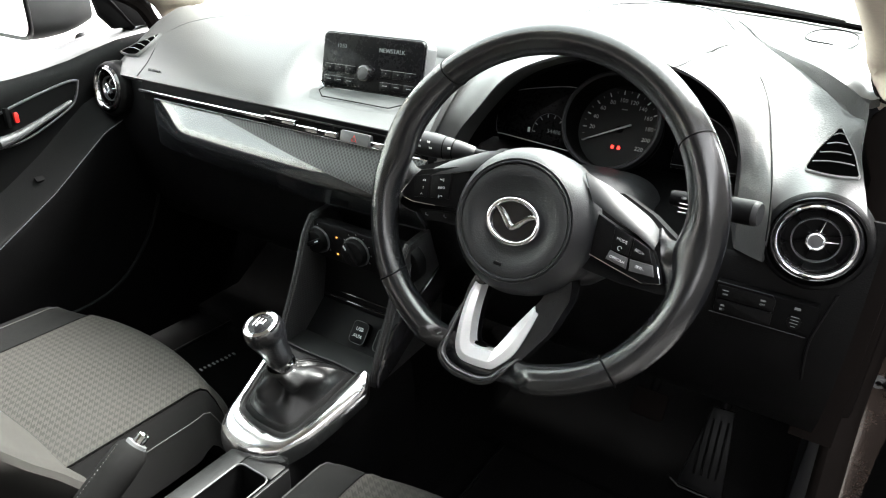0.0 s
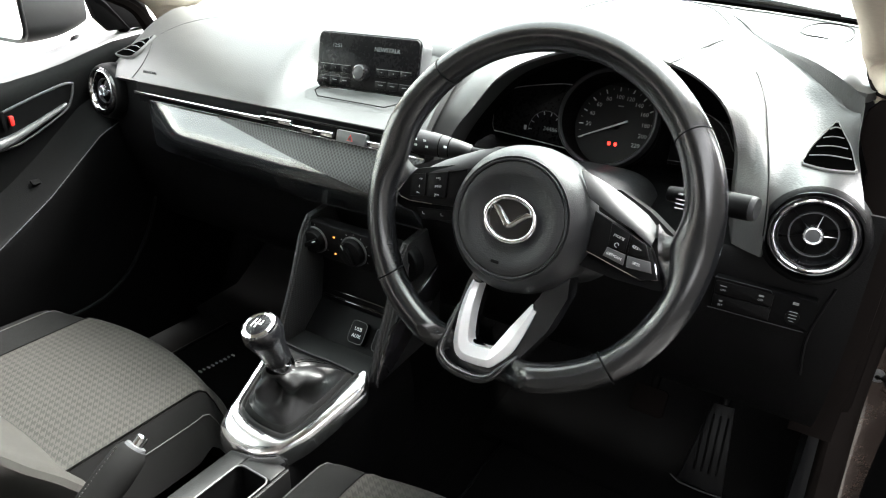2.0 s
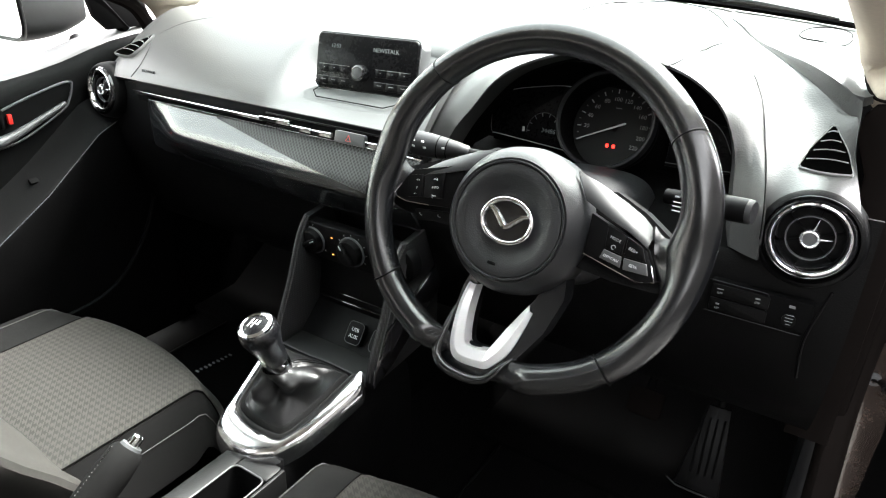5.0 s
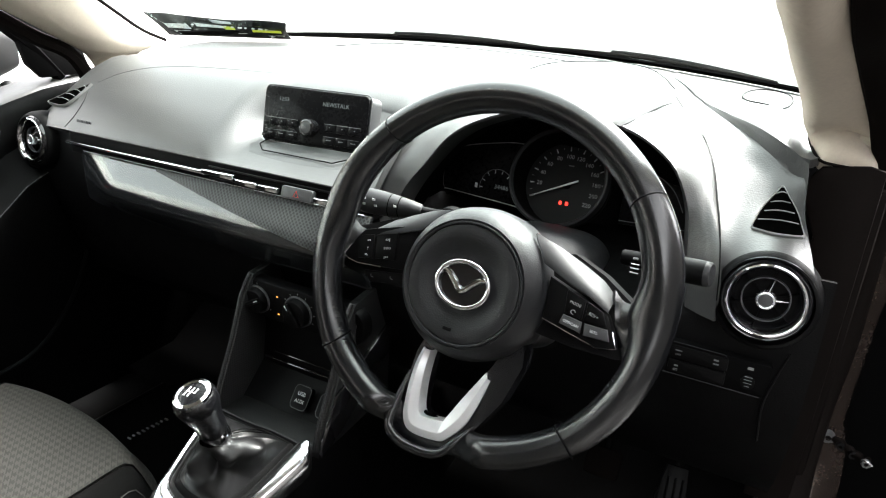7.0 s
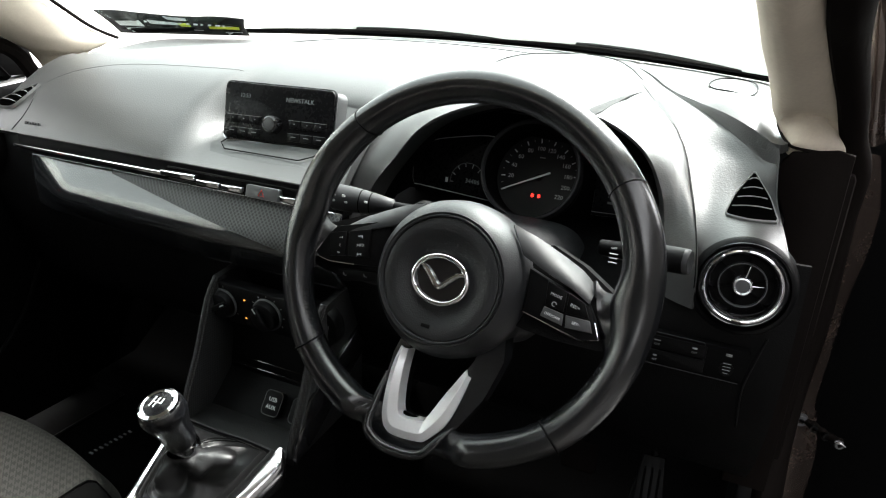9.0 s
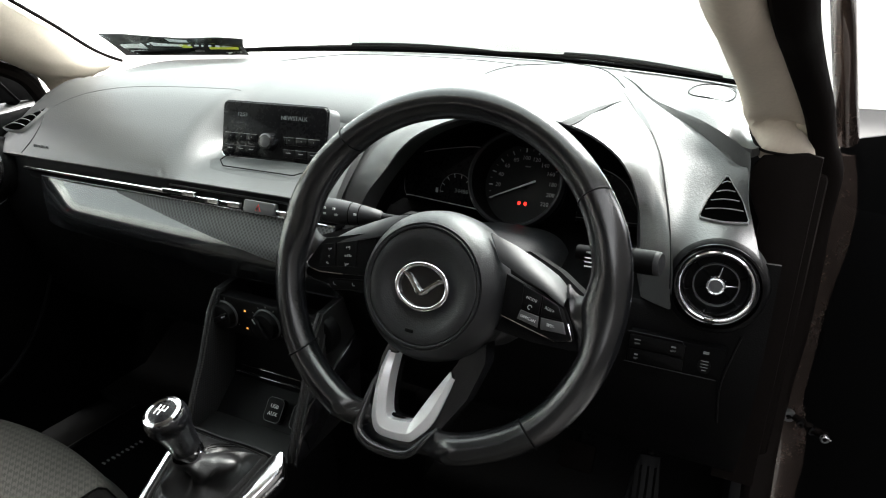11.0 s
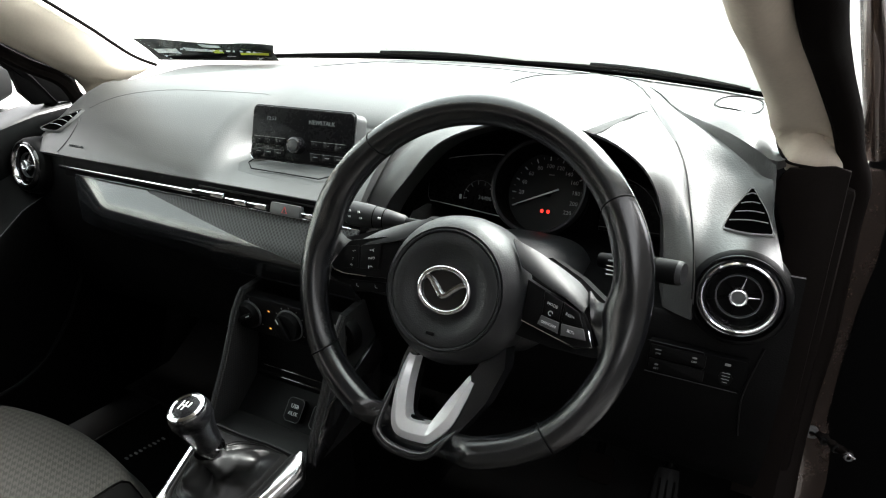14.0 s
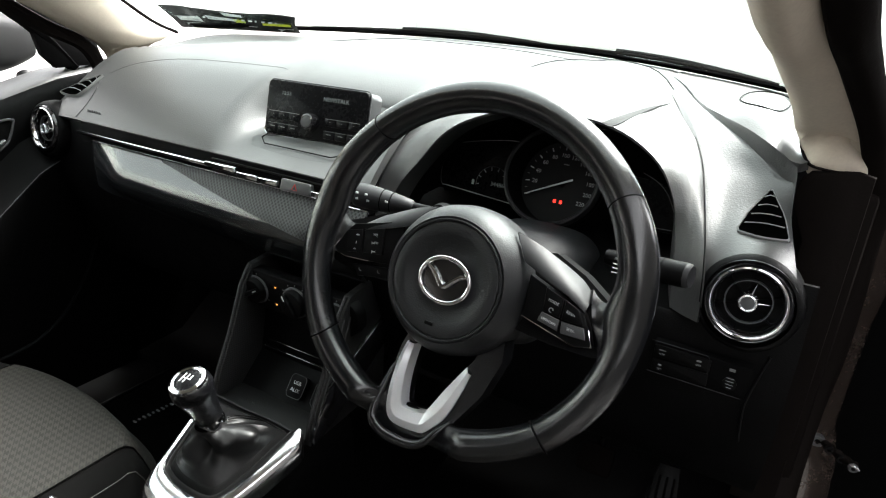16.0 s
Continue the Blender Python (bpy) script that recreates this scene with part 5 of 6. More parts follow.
def round_vent(at, turn):
    ob = thing("air_vent", at, "round air vent with chrome ring and gloss black surround", "air vent", "round dashboard vents")
    m = facing(at, 8, turn) @ Matrix.Scale(0.80, 4)
    part("surround", lathe([(0.0555, -0.03), (0.0550, -0.006), (0.0528, 0.001), (0.0505, 0.004), (0.0475, 0.001)], 64, m), PIANO, ob, "gloss black surround")
    part("chrome_ring", lathe([(0.0480, -0.001), (0.0475, 0.0035), (0.0455, 0.0045), (0.0430, 0.002), (0.0415, -0.006)], 64, m), CHROME, ob, "chrome ring")
    part("inner_ring", lathe([(0.0415, -0.006), (0.040, -0.003), (0.0375, -0.010), (0.036, -0.03)], 64, m), PIANO, ob)
    part("rotor_ring", lathe([(0.0295, -0.014), (0.0290, -0.006), (0.0278, -0.006), (0.0274, -0.014)], 56, m), GREY, ob)
    part("throat", lathe([(0.041, -0.012), (0.040, -0.045), (0, -0.046)], 40, m), MATTE, ob)
    for k in range(6):
        a = radians(20 + 60 * k)
        d, q = V((math.cos(a), math.sin(a), 0)), V((-math.sin(a), math.cos(a), 0))
        part("vane", solid([[m @ (d * r + q * w * sx + V((0, 0, z))) for sx, z in ((-1, -0.028), (1, -0.028), (1, -0.012), (-1, -0.012))] for r, w in ((0.008, 0.0012), (0.038, 0.0008))]), MATTE, ob)
    for deg in (4, 78):
        d = V((math.cos(radians(deg)), math.sin(radians(deg)), 0))
        part("vane_edge", tube([m @ (d * 0.012 + V((0, 0, -0.006))), m @ (d * 0.026 + V((0, 0, -0.010)))], [0.0009, 0.0004], 6), SATIN, ob, "bright vane edge")
    part("hub_ring", lathe([(0.0125, -0.014), (0.0122, -0.001), (0.0112, 0.0022), (0.0096, 0.0032), (0.0080, 0.0018), (0.0075, 0.0)], 32, m), SATIN, ob, "chrome hub")
    part("hub_cap", lathe([(0.0078, 0.0002), (0.005, 0.0010), (0, 0.0012)], 28, m), GREY, ob)
    return ob


round_vent((0.6065, 0.174, 0.9190), 0)
round_vent((-0.610, 0.172, 0.9105), -2)
# moulded pods round the vents
for x, z in ((0.6065, 0.9175), (-0.610, 0.909)):
    m = facing((x, 0.174, z), 8) @ Matrix.Scale(0.80, 4)
    part("vent_pod", lathe([(0.056, 0.002), (0.060, 0.0), (0.064, -0.008), (0.068, -0.03), (0.066, -0.06)], 64, m), LOWER, dash)


def demister(corners, s):
    """A three-cornered side window vent lying in the dashboard's face."""
    corners = [V(c) for c in corners]
    ob = thing("demister_vent", corners[0], "small triangular black vent with pale slats for the side window", "air vent", "side window vents")
    mid = sum(corners, V()) / 3
    n = (corners[1] - corners[0]).cross(corners[2] - corners[0]).normalized()
    if n.y > 0:
        n = -n
    rim = []
    for k in range(3):
        a, b = corners[k], corners[(k + 1) % 3]
        rim += [a.lerp(b, f) + (a.lerp(b, f) - mid).normalized() * 0.003 * math.sin(math.pi * f) for f in np.linspace(0.05, 0.95, 9)]
    if s > 0:
        rim = [on_shoulder(p) for p in rim]
        corners = [on_shoulder(p) for p in corners]
        mid = sum(rim, V()) / len(rim)
    part("vent_rim", sheet([[p + n * h + (mid - p) * g for p in rim] for g, h in ((-0.050, -0.004), (-0.036, 0.0022), (0.0, 0.0032), (0.026, 0.0026), (0.036, -0.001))], close_u=True), PALESLAT, ob)
    # Flat black sheet standing in for the shade inside the uncut opening.
    part("vent_opening_shade", sheet([[mid.lerp(p, g) + n * 0.0020 for p in rim] for g in np.linspace(0.97, 0.02, 6)], 0.001, close_u=True), VENT_SHADE, ob)
    top, left, right = corners[1], corners[0], corners[2]
    for k in range(1, 5):
        f = k / 5 + 0.03
        a, b = top.lerp(left, f), top.lerp(right, f - 0.05)
        part("slat", tube([(on_shoulder(a.lerp(b, g)) if s > 0 else a.lerp(b, g)) + n * 0.0025 + V((0, 0, 0.002 * math.sin(math.pi * g))) for g in np.linspace(0.04, 0.97, 9)], 0.0008, 6), PALESLAT, ob)
    return ob


demister([(0.577, 0.2200, 0.9776), (0.5985, 0.284, 1.0140), (0.6288, 0.2150, 0.9790)], 1)
demister([(-0.5487, 0.2072, 0.9750), (-0.5301, 0.2510, 1.0112), (-0.600, 0.2070, 0.9750)], -1)

# dashboard seams, speaker cover, airbag mark
part("speaker_cover", tube([(0.556 + 0.032 * math.cos(a), 0.515 + 0.065 * math.sin(a), shelf_point(0.556 + 0.032 * math.cos(a), 0.515 + 0.065 * math.sin(a))[2] + 0.0022) for a in np.linspace(0, 2 * math.pi, 41)[:-1]], 0.0012, 6, closed=True), LOWER, dash, "round speaker cover")
part("top_groove", tube([(x, y, dash_z(x, y) + 0.0003) for x, y in spline([(-0.32, 0.60), (-0.161, 0.70), (0.049, 0.715), (0.246, 0.655)], 40)], 0.0008, 6), MATTE, dash)
part("pad_ridge", tube([(x, y, dash_z(x, y) + 0.0002) for x, y in spline([(-0.525, 0.258), (-0.485, 0.290), (-0.402, 0.322), (-0.299, 0.338), (-0.17, 0.348)], 40)], 0.0003, 6), PAD, dash)
part("pad_seam", tube([(x, dash_y(x, z) - 0.0002, z) for x, z in spline([(-0.522, 0.943), (-0.514, 0.962), (-0.518, 0.985), (-0.528, 0.999)], 24)], 0.0007, 6), LOWER, dash)
for k in range(6):
    x = -0.497 + 0.0065 * k
    part("airbag_mark", box(x - 0.002, x + 0.002, dash_y(x, 0.957) - 0.0028, dash_y(x, 0.957) - 0.0012, 0.9545, 0.9595, 0.0004), GREY, dash)
gap_a = spline([(0.4100, 0.2340, 1.0640), (0.4117, 0.2371, 1.0655), (0.4184, 0.2613, 1.0688), (0.4275, 0.3074, 1.0720), (0.4345, 0.3757, 1.0727), (0.4475, 0.4234, 1.0736)], 24)
gap_b = spline([(0.4225, 0.2335, 1.0620), (0.4285, 0.2504, 1.0650), (0.4335, 0.3000, 1.0690), (0.4370, 0.3400, 1.0709), (0.4405, 0.3842, 1.0723), (0.4478, 0.4236, 1.0736)], 24)
gap_rows = [[(a[0] + (b[0] - a[0]) * f, a[1] + (b[1] - a[1]) * f, a[2] + (b[2] - a[2]) * f + 0.0016) for f in np.linspace(0, 1, 5)] for a, b in zip(gap_a, gap_b)]
part("hood_gap", sheet(gap_rows, 0.0008, out=(0, 0, 1)), LOWER, dash, "dark wedge-shaped recess in the hood")
part("hood_seam", tube([(p[0], p[1] - 0.001, p[2] + 0.0012) for p in arcs[2][13:47]], 0.0008, 6), LOWER, dash)
# perforated half of the decor panel
per_rows = []
for x in np.linspace(-0.28, 0.13, 40):
    f1 = 0.05 + 0.60 * (x + 0.28) / 0.41
    per_rows.append([tuple(V(wing_point(x, f)) + V((0, -0.0010, 0.0004))) for f in np.linspace(0.02, f1, 10)])
part("perforated_panel", sheet(per_rows, 0.0), DOTS, dash, "dark panel with rows of dimples")
part("decor_edge", tube([(x, 0.170, 0.9125) for x in np.linspace(-0.46, 0.12, 20)], 0.0012, 6), SATIN, dash)

# glovebox and lower edges
part("glovebox_seam", tube([(x, 0.187 + 0.004 * math.sin(x * 9), 0.823) for x in np.linspace(-0.50, -0.10, 20)], 0.001, 6), MATTE, dash)
part("lower_ledge", tube(spline([(-0.12, 0.196, 0.792), (-0.02, 0.190, 0.797), (0.12, 0.186, 0.80)], 14), 0.0022, 8), LOWER, dash)

# ---- switch panel under the driver's vent ----
switches = thing("switch_panel", (0.577, 0.18, 0.81), "black switch panel below the driver's vent", "switch panel")
sm = facing((0.577, 0.1785, 0.828), -6)
part("panel_plate", plate(rounded(0.104, 0.040, 0.003), -0.01, 0.0015, sm, 0.001), MATTE, switches)
part("switch_cap", plate(rounded(0.060, 0.0165, 0.002, cx=-0.020, cy=0.009), 0.0, 0.003, sm, 0.0006), LOWER, switches)
part("switch_cap", plate(rounded(0.060, 0.0165, 0.002, cx=-0.020, cy=-0.0095), 0.0, 0.003, sm, 0.0006), LOWER, switches)
part("lamp_wheel", lathe([(0.0, 0.002), (0.009, 0.002), (0.009, -0.002)], 28, sm @ Matrix.Translation((0.032, -0.006, 0)) @ Matrix.Scale(0.8, 4, (1, 0, 0))), LOWER, switches)
for t_, x, y, size in (("OFF", -0.041, 0.0065, 0.0034), ("SET", -0.041, -0.0135, 0.0034), ("OFF", -0.002, 0.0065, 0.0034)):
    part("lettering", lettering(t_, size, sm @ Matrix.Translation((x, y, 0.0033)), 0.0002), DIMINK, switches)
for x, y, w, h in ((-0.041, 0.0118, 0.007, 0.001), (-0.041, -0.008, 0.004, 0.002), (-0.002, 0.0118, 0.005, 0.002), (0.032, 0.013, 0.006, 0.003), (0.032, 0.002, 0.008, 0.0006), (0.032, -0.002, 0.008, 0.0006), (0.032, -0.006, 0.008, 0.0006), (0.032, -0.010, 0.005, 0.0006)):
    part("symbol", box(x - w / 2, x + w / 2, y - h / 2, y + h / 2, 0.0028, 0.0034, 0.0, sm), DIMINK, switches)
part("panel_edge", tube([sm @ V((x, y, 0.0018)) for x, y in ((-0.054, 0.021), (0.006, 0.0205), (0.009, 0.015), (0.008, -0.003))], 0.0004, 5), COVER, switches)
part("panel_edge", tube([sm @ V((x, y, 0.0018)) for x, y in ((-0.054, -0.0205), (0.046, -0.0205))], 0.0005, 5), COVER, switches)
part("knee_edge", tube(spline([(0.640, 0.174, 0.868), (0.634, 0.176, 0.84), (0.628, 0.180, 0.80), (0.632, 0.19, 0.75)], 16), 0.0016, 8), LOWER, dash)

# ---- centre stack: heater controls, pocket, sockets ----
heater = thing("heater_panel", (0.02, 0.15, 0.725), "black heater control panel with three round knobs", "control panel")
km = facing((0.022, 0.150, 0.752), -4)
part("panel_plate", plate(rounded(0.228, 0.062, 0.028, 8), -0.02, 0.0, km, 0.004), LOWER, heater)
for k, dx in enumerate((-0.077, 0.0, 0.077)):
    r = 0.0225 if k == 1 else 0.0205
    kb = part("knob", lathe([(r, -0.002), (r, 0.006), (r - 0.002, 0.013), (r - 0.004, 0.014), (0, 0.0125)], 40, km @ Matrix.Translation((dx, 0, 0))), LOWER, heater, "black turning knob")
    part("knob_ring", lathe([(r + 0.0005, 0.000), (r + 0.0022, 0.001), (r + 0.0022, 0.003), (r + 0.0005, 0.004)], 40, km @ Matrix.Translation((dx, 0, 0))), GREY, kb)
    part("knob_grip", box(-0.0035, 0.0035, -r + 0.004, r - 0.004, 0.012, 0.019, 0.002, km @ Matrix.Translation((dx, 0, 0)) @ Matrix.Rotation(radians(-60 if k == 0 else 35), 4, "Z")), LOWER, kb)
    part("knob_mark", box(-0.0008, 0.0008, r - 0.012, r - 0.004, 0.0186, 0.0195, 0.0, km @ Matrix.Translation((dx, 0, 0)) @ Matrix.Rotation(radians(-60 if k == 0 else 35), 4, "Z")), INK, kb)
    for j in range(9):
        a = radians(210 - 30 * j)
        if k == 1 or j % 4 == 0:
            part("tick", tube([km @ V((dx + rr * math.cos(a), rr * math.sin(a), 0.0008)) for rr in (r + 0.004, r + 0.0065)], 0.0006, 5), DIMINK, heater)
for dy in (0.013, -0.016):
    part("indicator", box(-0.0410, -0.0380, dy - 0.0010, dy + 0.0010, 0.0002, 0.0012, 0.0, km), AMBER_LIGHT, heater, "lit amber indicator")
    part("heater_button", plate(rounded(0.016, 0.012, 0.002, cx=-0.0395, cy=dy - 0.004), -0.001, 0.0006, km), LOWER, heater)

stack = thing("centre_stack", (0.02, 0.15, 0.58), "black centre stack with open pocket and carbon-look sides", "console")
STACK_SIDE = Matrix(((0, 0, 1, 0), (1, 0, 0, 0), (0, 1, 0, 0), (0, 0, 0, 1)))
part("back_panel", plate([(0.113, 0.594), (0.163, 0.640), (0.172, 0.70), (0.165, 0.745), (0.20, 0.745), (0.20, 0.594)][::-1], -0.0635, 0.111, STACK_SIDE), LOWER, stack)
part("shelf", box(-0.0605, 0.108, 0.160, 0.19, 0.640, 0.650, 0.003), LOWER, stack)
part("shelf_edge", tube([(-0.056, 0.1595, 0.650), (0.106, 0.1595, 0.650)], 0.0014, 6), PIANO, stack)
part("shelf_edge", tube([(-0.046, 0.1620, 0.662), (0.098, 0.1620, 0.662)], 0.0010, 6), PIANO, stack)
part("pocket_floor", box(-0.0635, 0.111, 0.064, 0.19, 0.588, 0.598, 0.002), CONSOLE, stack, "dark rubber tray")


def fin(x0, x1):
    """The stack's side: a blade sweeping up from the console."""
    out = [(0.066, 0.590), (0.068, 0.612), (0.078, 0.640), (0.102, 0.690), (0.130, 0.762), (0.150, 0.790), (0.22, 0.80), (0.24, 0.70), (0.24, 0.60)]
    return plate(out, x0, x1, Matrix(((0, 0, 1, 0), (1, 0, 0, 0), (0, 1, 0, 0), (0, 0, 0, 1))), 0.0015)


part("side_fin", fin(-0.0745, -0.0635), CARBON, stack, "carbon-look side blade")
part("side_fin", fin(0.111, 0.122), CARBON, stack, "carbon-look side blade")
for x in (-0.069, 0.1165):
    part("fin_edge", tube(spline([(x, 0.067, 0.600), (x, 0.069, 0.615), (x, 0.079, 0.641), (x, 0.102, 0.691), (x, 0.130, 0.763), (x, 0.148, 0.790)], 24), 0.0030, 8), CARBON, stack)
# Two grey bars draw the highlights along the right blade's glossy edges.
for dx, dy in ((0.1228, 0.002), (0.1232, 0.016)):
    part("fin_highlight", tube(spline([(dx, 0.072 + dy, 0.612), (dx, 0.083 + dy, 0.641), (dx, 0.106 + dy, 0.691), (dx, 0.134 + dy, 0.760)], 20), 0.0011, 6), BUTTON, stack, "thin grey line painted as a highlight")
part("fin_cover", plate([(0.066, 0.592), (0.068, 0.612), (0.10, 0.670), (0.24, 0.735), (0.26, 0.70), (0.11, 0.61)], 0.1225, 0.128, Matrix(((0, 0, 1, 0), (1, 0, 0, 0), (0, 1, 0, 0), (0, 0, 0, 1))), 0.002), PIANO, stack, "gloss black outer side")
for x in (0.041, 0.088):
    cover_m = facing((x, 0.130, 0.623), 36)
    s_ = part("socket_cover", plate(rounded(0.030, 0.036, 0.007), -0.006, 0.004, cover_m, 0.002), LOWER, stack, "black socket cover")
    part("cover_edge", tube([cover_m @ V((u, v, 0.0036)) for u, v in rounded(0.029, 0.035, 0.007)], 0.0006, 5, closed=True), GREY, s_)
    if x < 0.06:
        for word, dy in (("USB", 0.005), ("AUX", -0.006)):
            part("lettering", lettering(word, 0.0082, cover_m @ Matrix.Translation((0, dy, 0.0045)), 0.0002), INK, s_)

# cup holder and console rear
part("cup_rim", tube([(0.062 + x, -0.2075 + y, 0.5432) for x, y in rounded(0.056, 0.184, 0.010)], 0.0014, 8, closed=True), GREY, console)
part("cup_well", sheet([[(0.062 + x * s_, -0.2075 + y * s_, z) for x, y in rounded(0.056, 0.184, 0.010)] for s_, z in ((1.0, 0.543), (0.97, 0.535), (0.90, 0.49), (0.02, 0.488))], close_u=True), MATTE, console, "dark cup holder")

# ---- handbrake ----
brake = thing("handbrake", (-0.065, -0.42, 0.49), "raised black leather handbrake lever with chrome button", "handbrake")
tip, root = V((-0.058, -0.200, 0.586)), V((-0.080, -0.40, 0.43))
part("lever", tube([root, root.lerp(tip, 0.3), root.lerp(tip, 0.6), root.lerp(tip, 0.85), root.lerp(tip, 0.97), tip], [0.016, 0.019, 0.023, 0.024, 0.022, 0.017], 20), BOLSTER, brake)
part("button_collar", tube([tip - (tip - root).normalized() * 0.004, tip + (tip - root).normalized() * 0.004], [0.0155, 0.0135], 20), GREY, brake)
part("button", tube([tip, tip + (tip - root).normalized() * 0.016, tip + (tip - root).normalized() * 0.018], [0.0085, 0.0082, 0.0065], 16), CHROME, brake, "chrome button")
way = (tip - root).normalized()
for k in range(34):
    p = root.lerp(tip, 0.28 + 0.02 * k) + V((-0.0049, -0.0105, 0.0203))
    part("stitch", tube([p + V((-0.002, 0, -0.002)), p + way * 0.003 + V((0.002, 0, 0.002))], 0.0009, 4), THREAD, brake)
part("gaiter", box(-0.115, -0.045, -0.52, -0.34, 0.42, 0.47, 0.012), LEATHER, brake)

# ---- seat details ----
for ob in [o for o in scene.objects if o.name in ("passenger_seat", "driver_seat")]:
    cx = ob.location.x
    top, y1 = (0.522, 0.068) if cx < 0 else (0.545, 0.035)
    rows = cushion(cx, 0.50, y1 - 0.46, y1, top)
    inner_seams = (8, 30) if cx < 0 else (5, 27)
    for c in ((3, 8, 30, 31) if cx < 0 else (2, 5, 27, 30)):
        part("seat_seam", tube([(r[c][0], r[c][1], r[c][2] + (0.0045 if c in inner_seams else 0.0008)) for r in rows[:29]], 0.0009 if c in inner_seams else 0.0010, 6), MATTE if c in inner_seams else THREAD, ob)

# ---- pedals, mats ----
pedal = thing("accelerator_pedal", (0.54, 0.50, 0.33), "black accelerator pedal in the dark footwell", "pedal")
pm = Matrix.Translation((0.54, 0.45, 0.415)) @ pose(0, 0, 0, 62, 0, 6)
part("pad", plate([(-0.035, -0.075), (0.040, -0.082), (0.030, 0.07), (-0.005, 0.07)], -0.006, 0.006, pm, 0.003), SWITCH, pedal)
# Paler bar drawn in for the glint along the pad's lower edge.
part("pad_glint", tube([pm @ V(p) for p in ((-0.046, -0.070, 0.004), (-0.030, -0.079, 0.006), (0.005, -0.082, 0.006), (0.040, -0.083, 0.006))], 0.0018, 6), CONSOLE, pedal)
for k in range(4):
    part("rib", box(-0.012 + 0.012 * k - 0.002, -0.012 + 0.012 * k + 0.002, -0.05, 0.05, 0.006, 0.008, 0.0005, pm), MATTE, pedal)
part("arm", tube([pm @ V((0.012, 0.06, -0.004)), (0.556, 0.56, 0.56), (0.56, 0.60, 0.66)], 0.008, 10), LOWER, pedal)
brake_pedal = thing("brake_pedal", (0.43, 0.50, 0.36), "black brake pedal in the dark footwell", "pedal")
bm_ = Matrix.Translation((0.43, 0.46, 0.45)) @ pose(0, 0, 0, 55, 0, 0)
part("pad", plate(rounded(0.06, 0.05, 0.008), -0.005, 0.006, bm_, 0.003), RUBBER, brake_pedal)
part("arm", tube([(0.43, 0.468, 0.447), (0.43, 0.56, 0.53), (0.43, 0.62, 0.68)], 0.008, 10), LOWER, brake_pedal)
bracket = thing("bonnet_release", (0.565, 0.381, 0.60), "small metal bracket and lever under the dashboard", "lever")
part("bracket", box(0.555, 0.577, 0.376, 0.388, 0.617, 0.622, 0.001), SATIN, bracket, "bright metal edge")
part("bracket_stem", box(0.560, 0.572, 0.380, 0.392, 0.60, 0.66, 0.002), LOWER, bracket)
part("clip", box(0.604, 0.612, 0.374, 0.382, 0.628, 0.632, 0.001), SATIN, bracket)


def mat_thing(cx, w, y0, y1, label):
    ob = thing("floor_mat", (cx, y0, 0.30), label, "floor mat", "footwell mats")
    rows = []
    for y in np.linspace(y0, y1, 12):
        z = 0.309 + 0.0 * y + 0.11 * max(0, y - 0.50) / 0.22
        rows.append([(cx + u * w / 2, y, z) for u in np.linspace(-1, 1, 9)])
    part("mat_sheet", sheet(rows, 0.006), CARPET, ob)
    edge = [rows[0][k] for k in range(9)] + [r[-1] for r in rows[1:]] + [rows[-1][k] for k in range(7, -1, -1)] + [r[0] for r in rows[-2:0:-1]]
    part("mat_binding", tube([(x, y, z + 0.003) for x, y, z in edge], 0.004, 6, closed=True), LOWER, ob)
    return ob


pmat = mat_thing(-0.36, 0.42, -0.02, 0.66, "black carpet mat with pale mark in the passenger footwell")
for k in range(9):
    part("mark", box(-0.470 + 0.0012 * k, -0.461 + 0.0012 * k - 0.003 * (k % 3 == 1), 0.185 + 0.0105 * k, 0.1885 + 0.0105 * k, 0.3085, 0.3115, 0.0), DIMINK, pmat)
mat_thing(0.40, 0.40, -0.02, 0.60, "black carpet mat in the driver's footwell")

# ---- passenger door ----
door = thing("passenger_door", (-0.70, 0.35, 0.30), "closed passenger door with dark grey trim and silver handle", "car door")


def door_sheet(pts_of_y, y0, y1, n=24):
    return sheet([[(x, y, z) for x, z in spline(pts_of_y(y), 20)] for y in np.linspace(y0, y1, n)], 0.006, out=(1, 0, 0.3))


def ledge(y):
    """Height of the armrest's edge, falling towards the rear."""
    return float(np.interp(y, (-0.85, -0.30, -0.09, 0.03, 0.15, 0.30, 0.36), (0.645, 0.648, 0.664, 0.740, 0.835, 0.90, 0.91)))


def belt(y):
    """Height of the door top's inner edge, falling towards the rear."""
    return float(np.interp(y, (-0.85, -0.3, 0.016, 0.12, 0.241, 0.332, 0.36), (0.915, 0.925, 0.938, 0.955, 0.990, 1.004, 1.006)))


# Upright faces take a much darker colour than the top, holding their shade.
part("upper_trim", door_sheet(lambda y: [(-0.676, belt(y) - 0.004), (-0.667, belt(y) - 0.022), (-0.664, belt(y) - 0.05), (-0.664, belt(y) * 0.6 + ledge(y) * 0.4 - 0.05), (-0.668, ledge(y) - 0.07)], -0.85, 0.352), SHADED_DOORTRIM, door)
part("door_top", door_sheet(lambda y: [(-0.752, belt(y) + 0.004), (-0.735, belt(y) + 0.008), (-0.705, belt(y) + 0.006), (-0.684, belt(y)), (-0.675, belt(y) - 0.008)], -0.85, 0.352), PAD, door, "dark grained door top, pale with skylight")
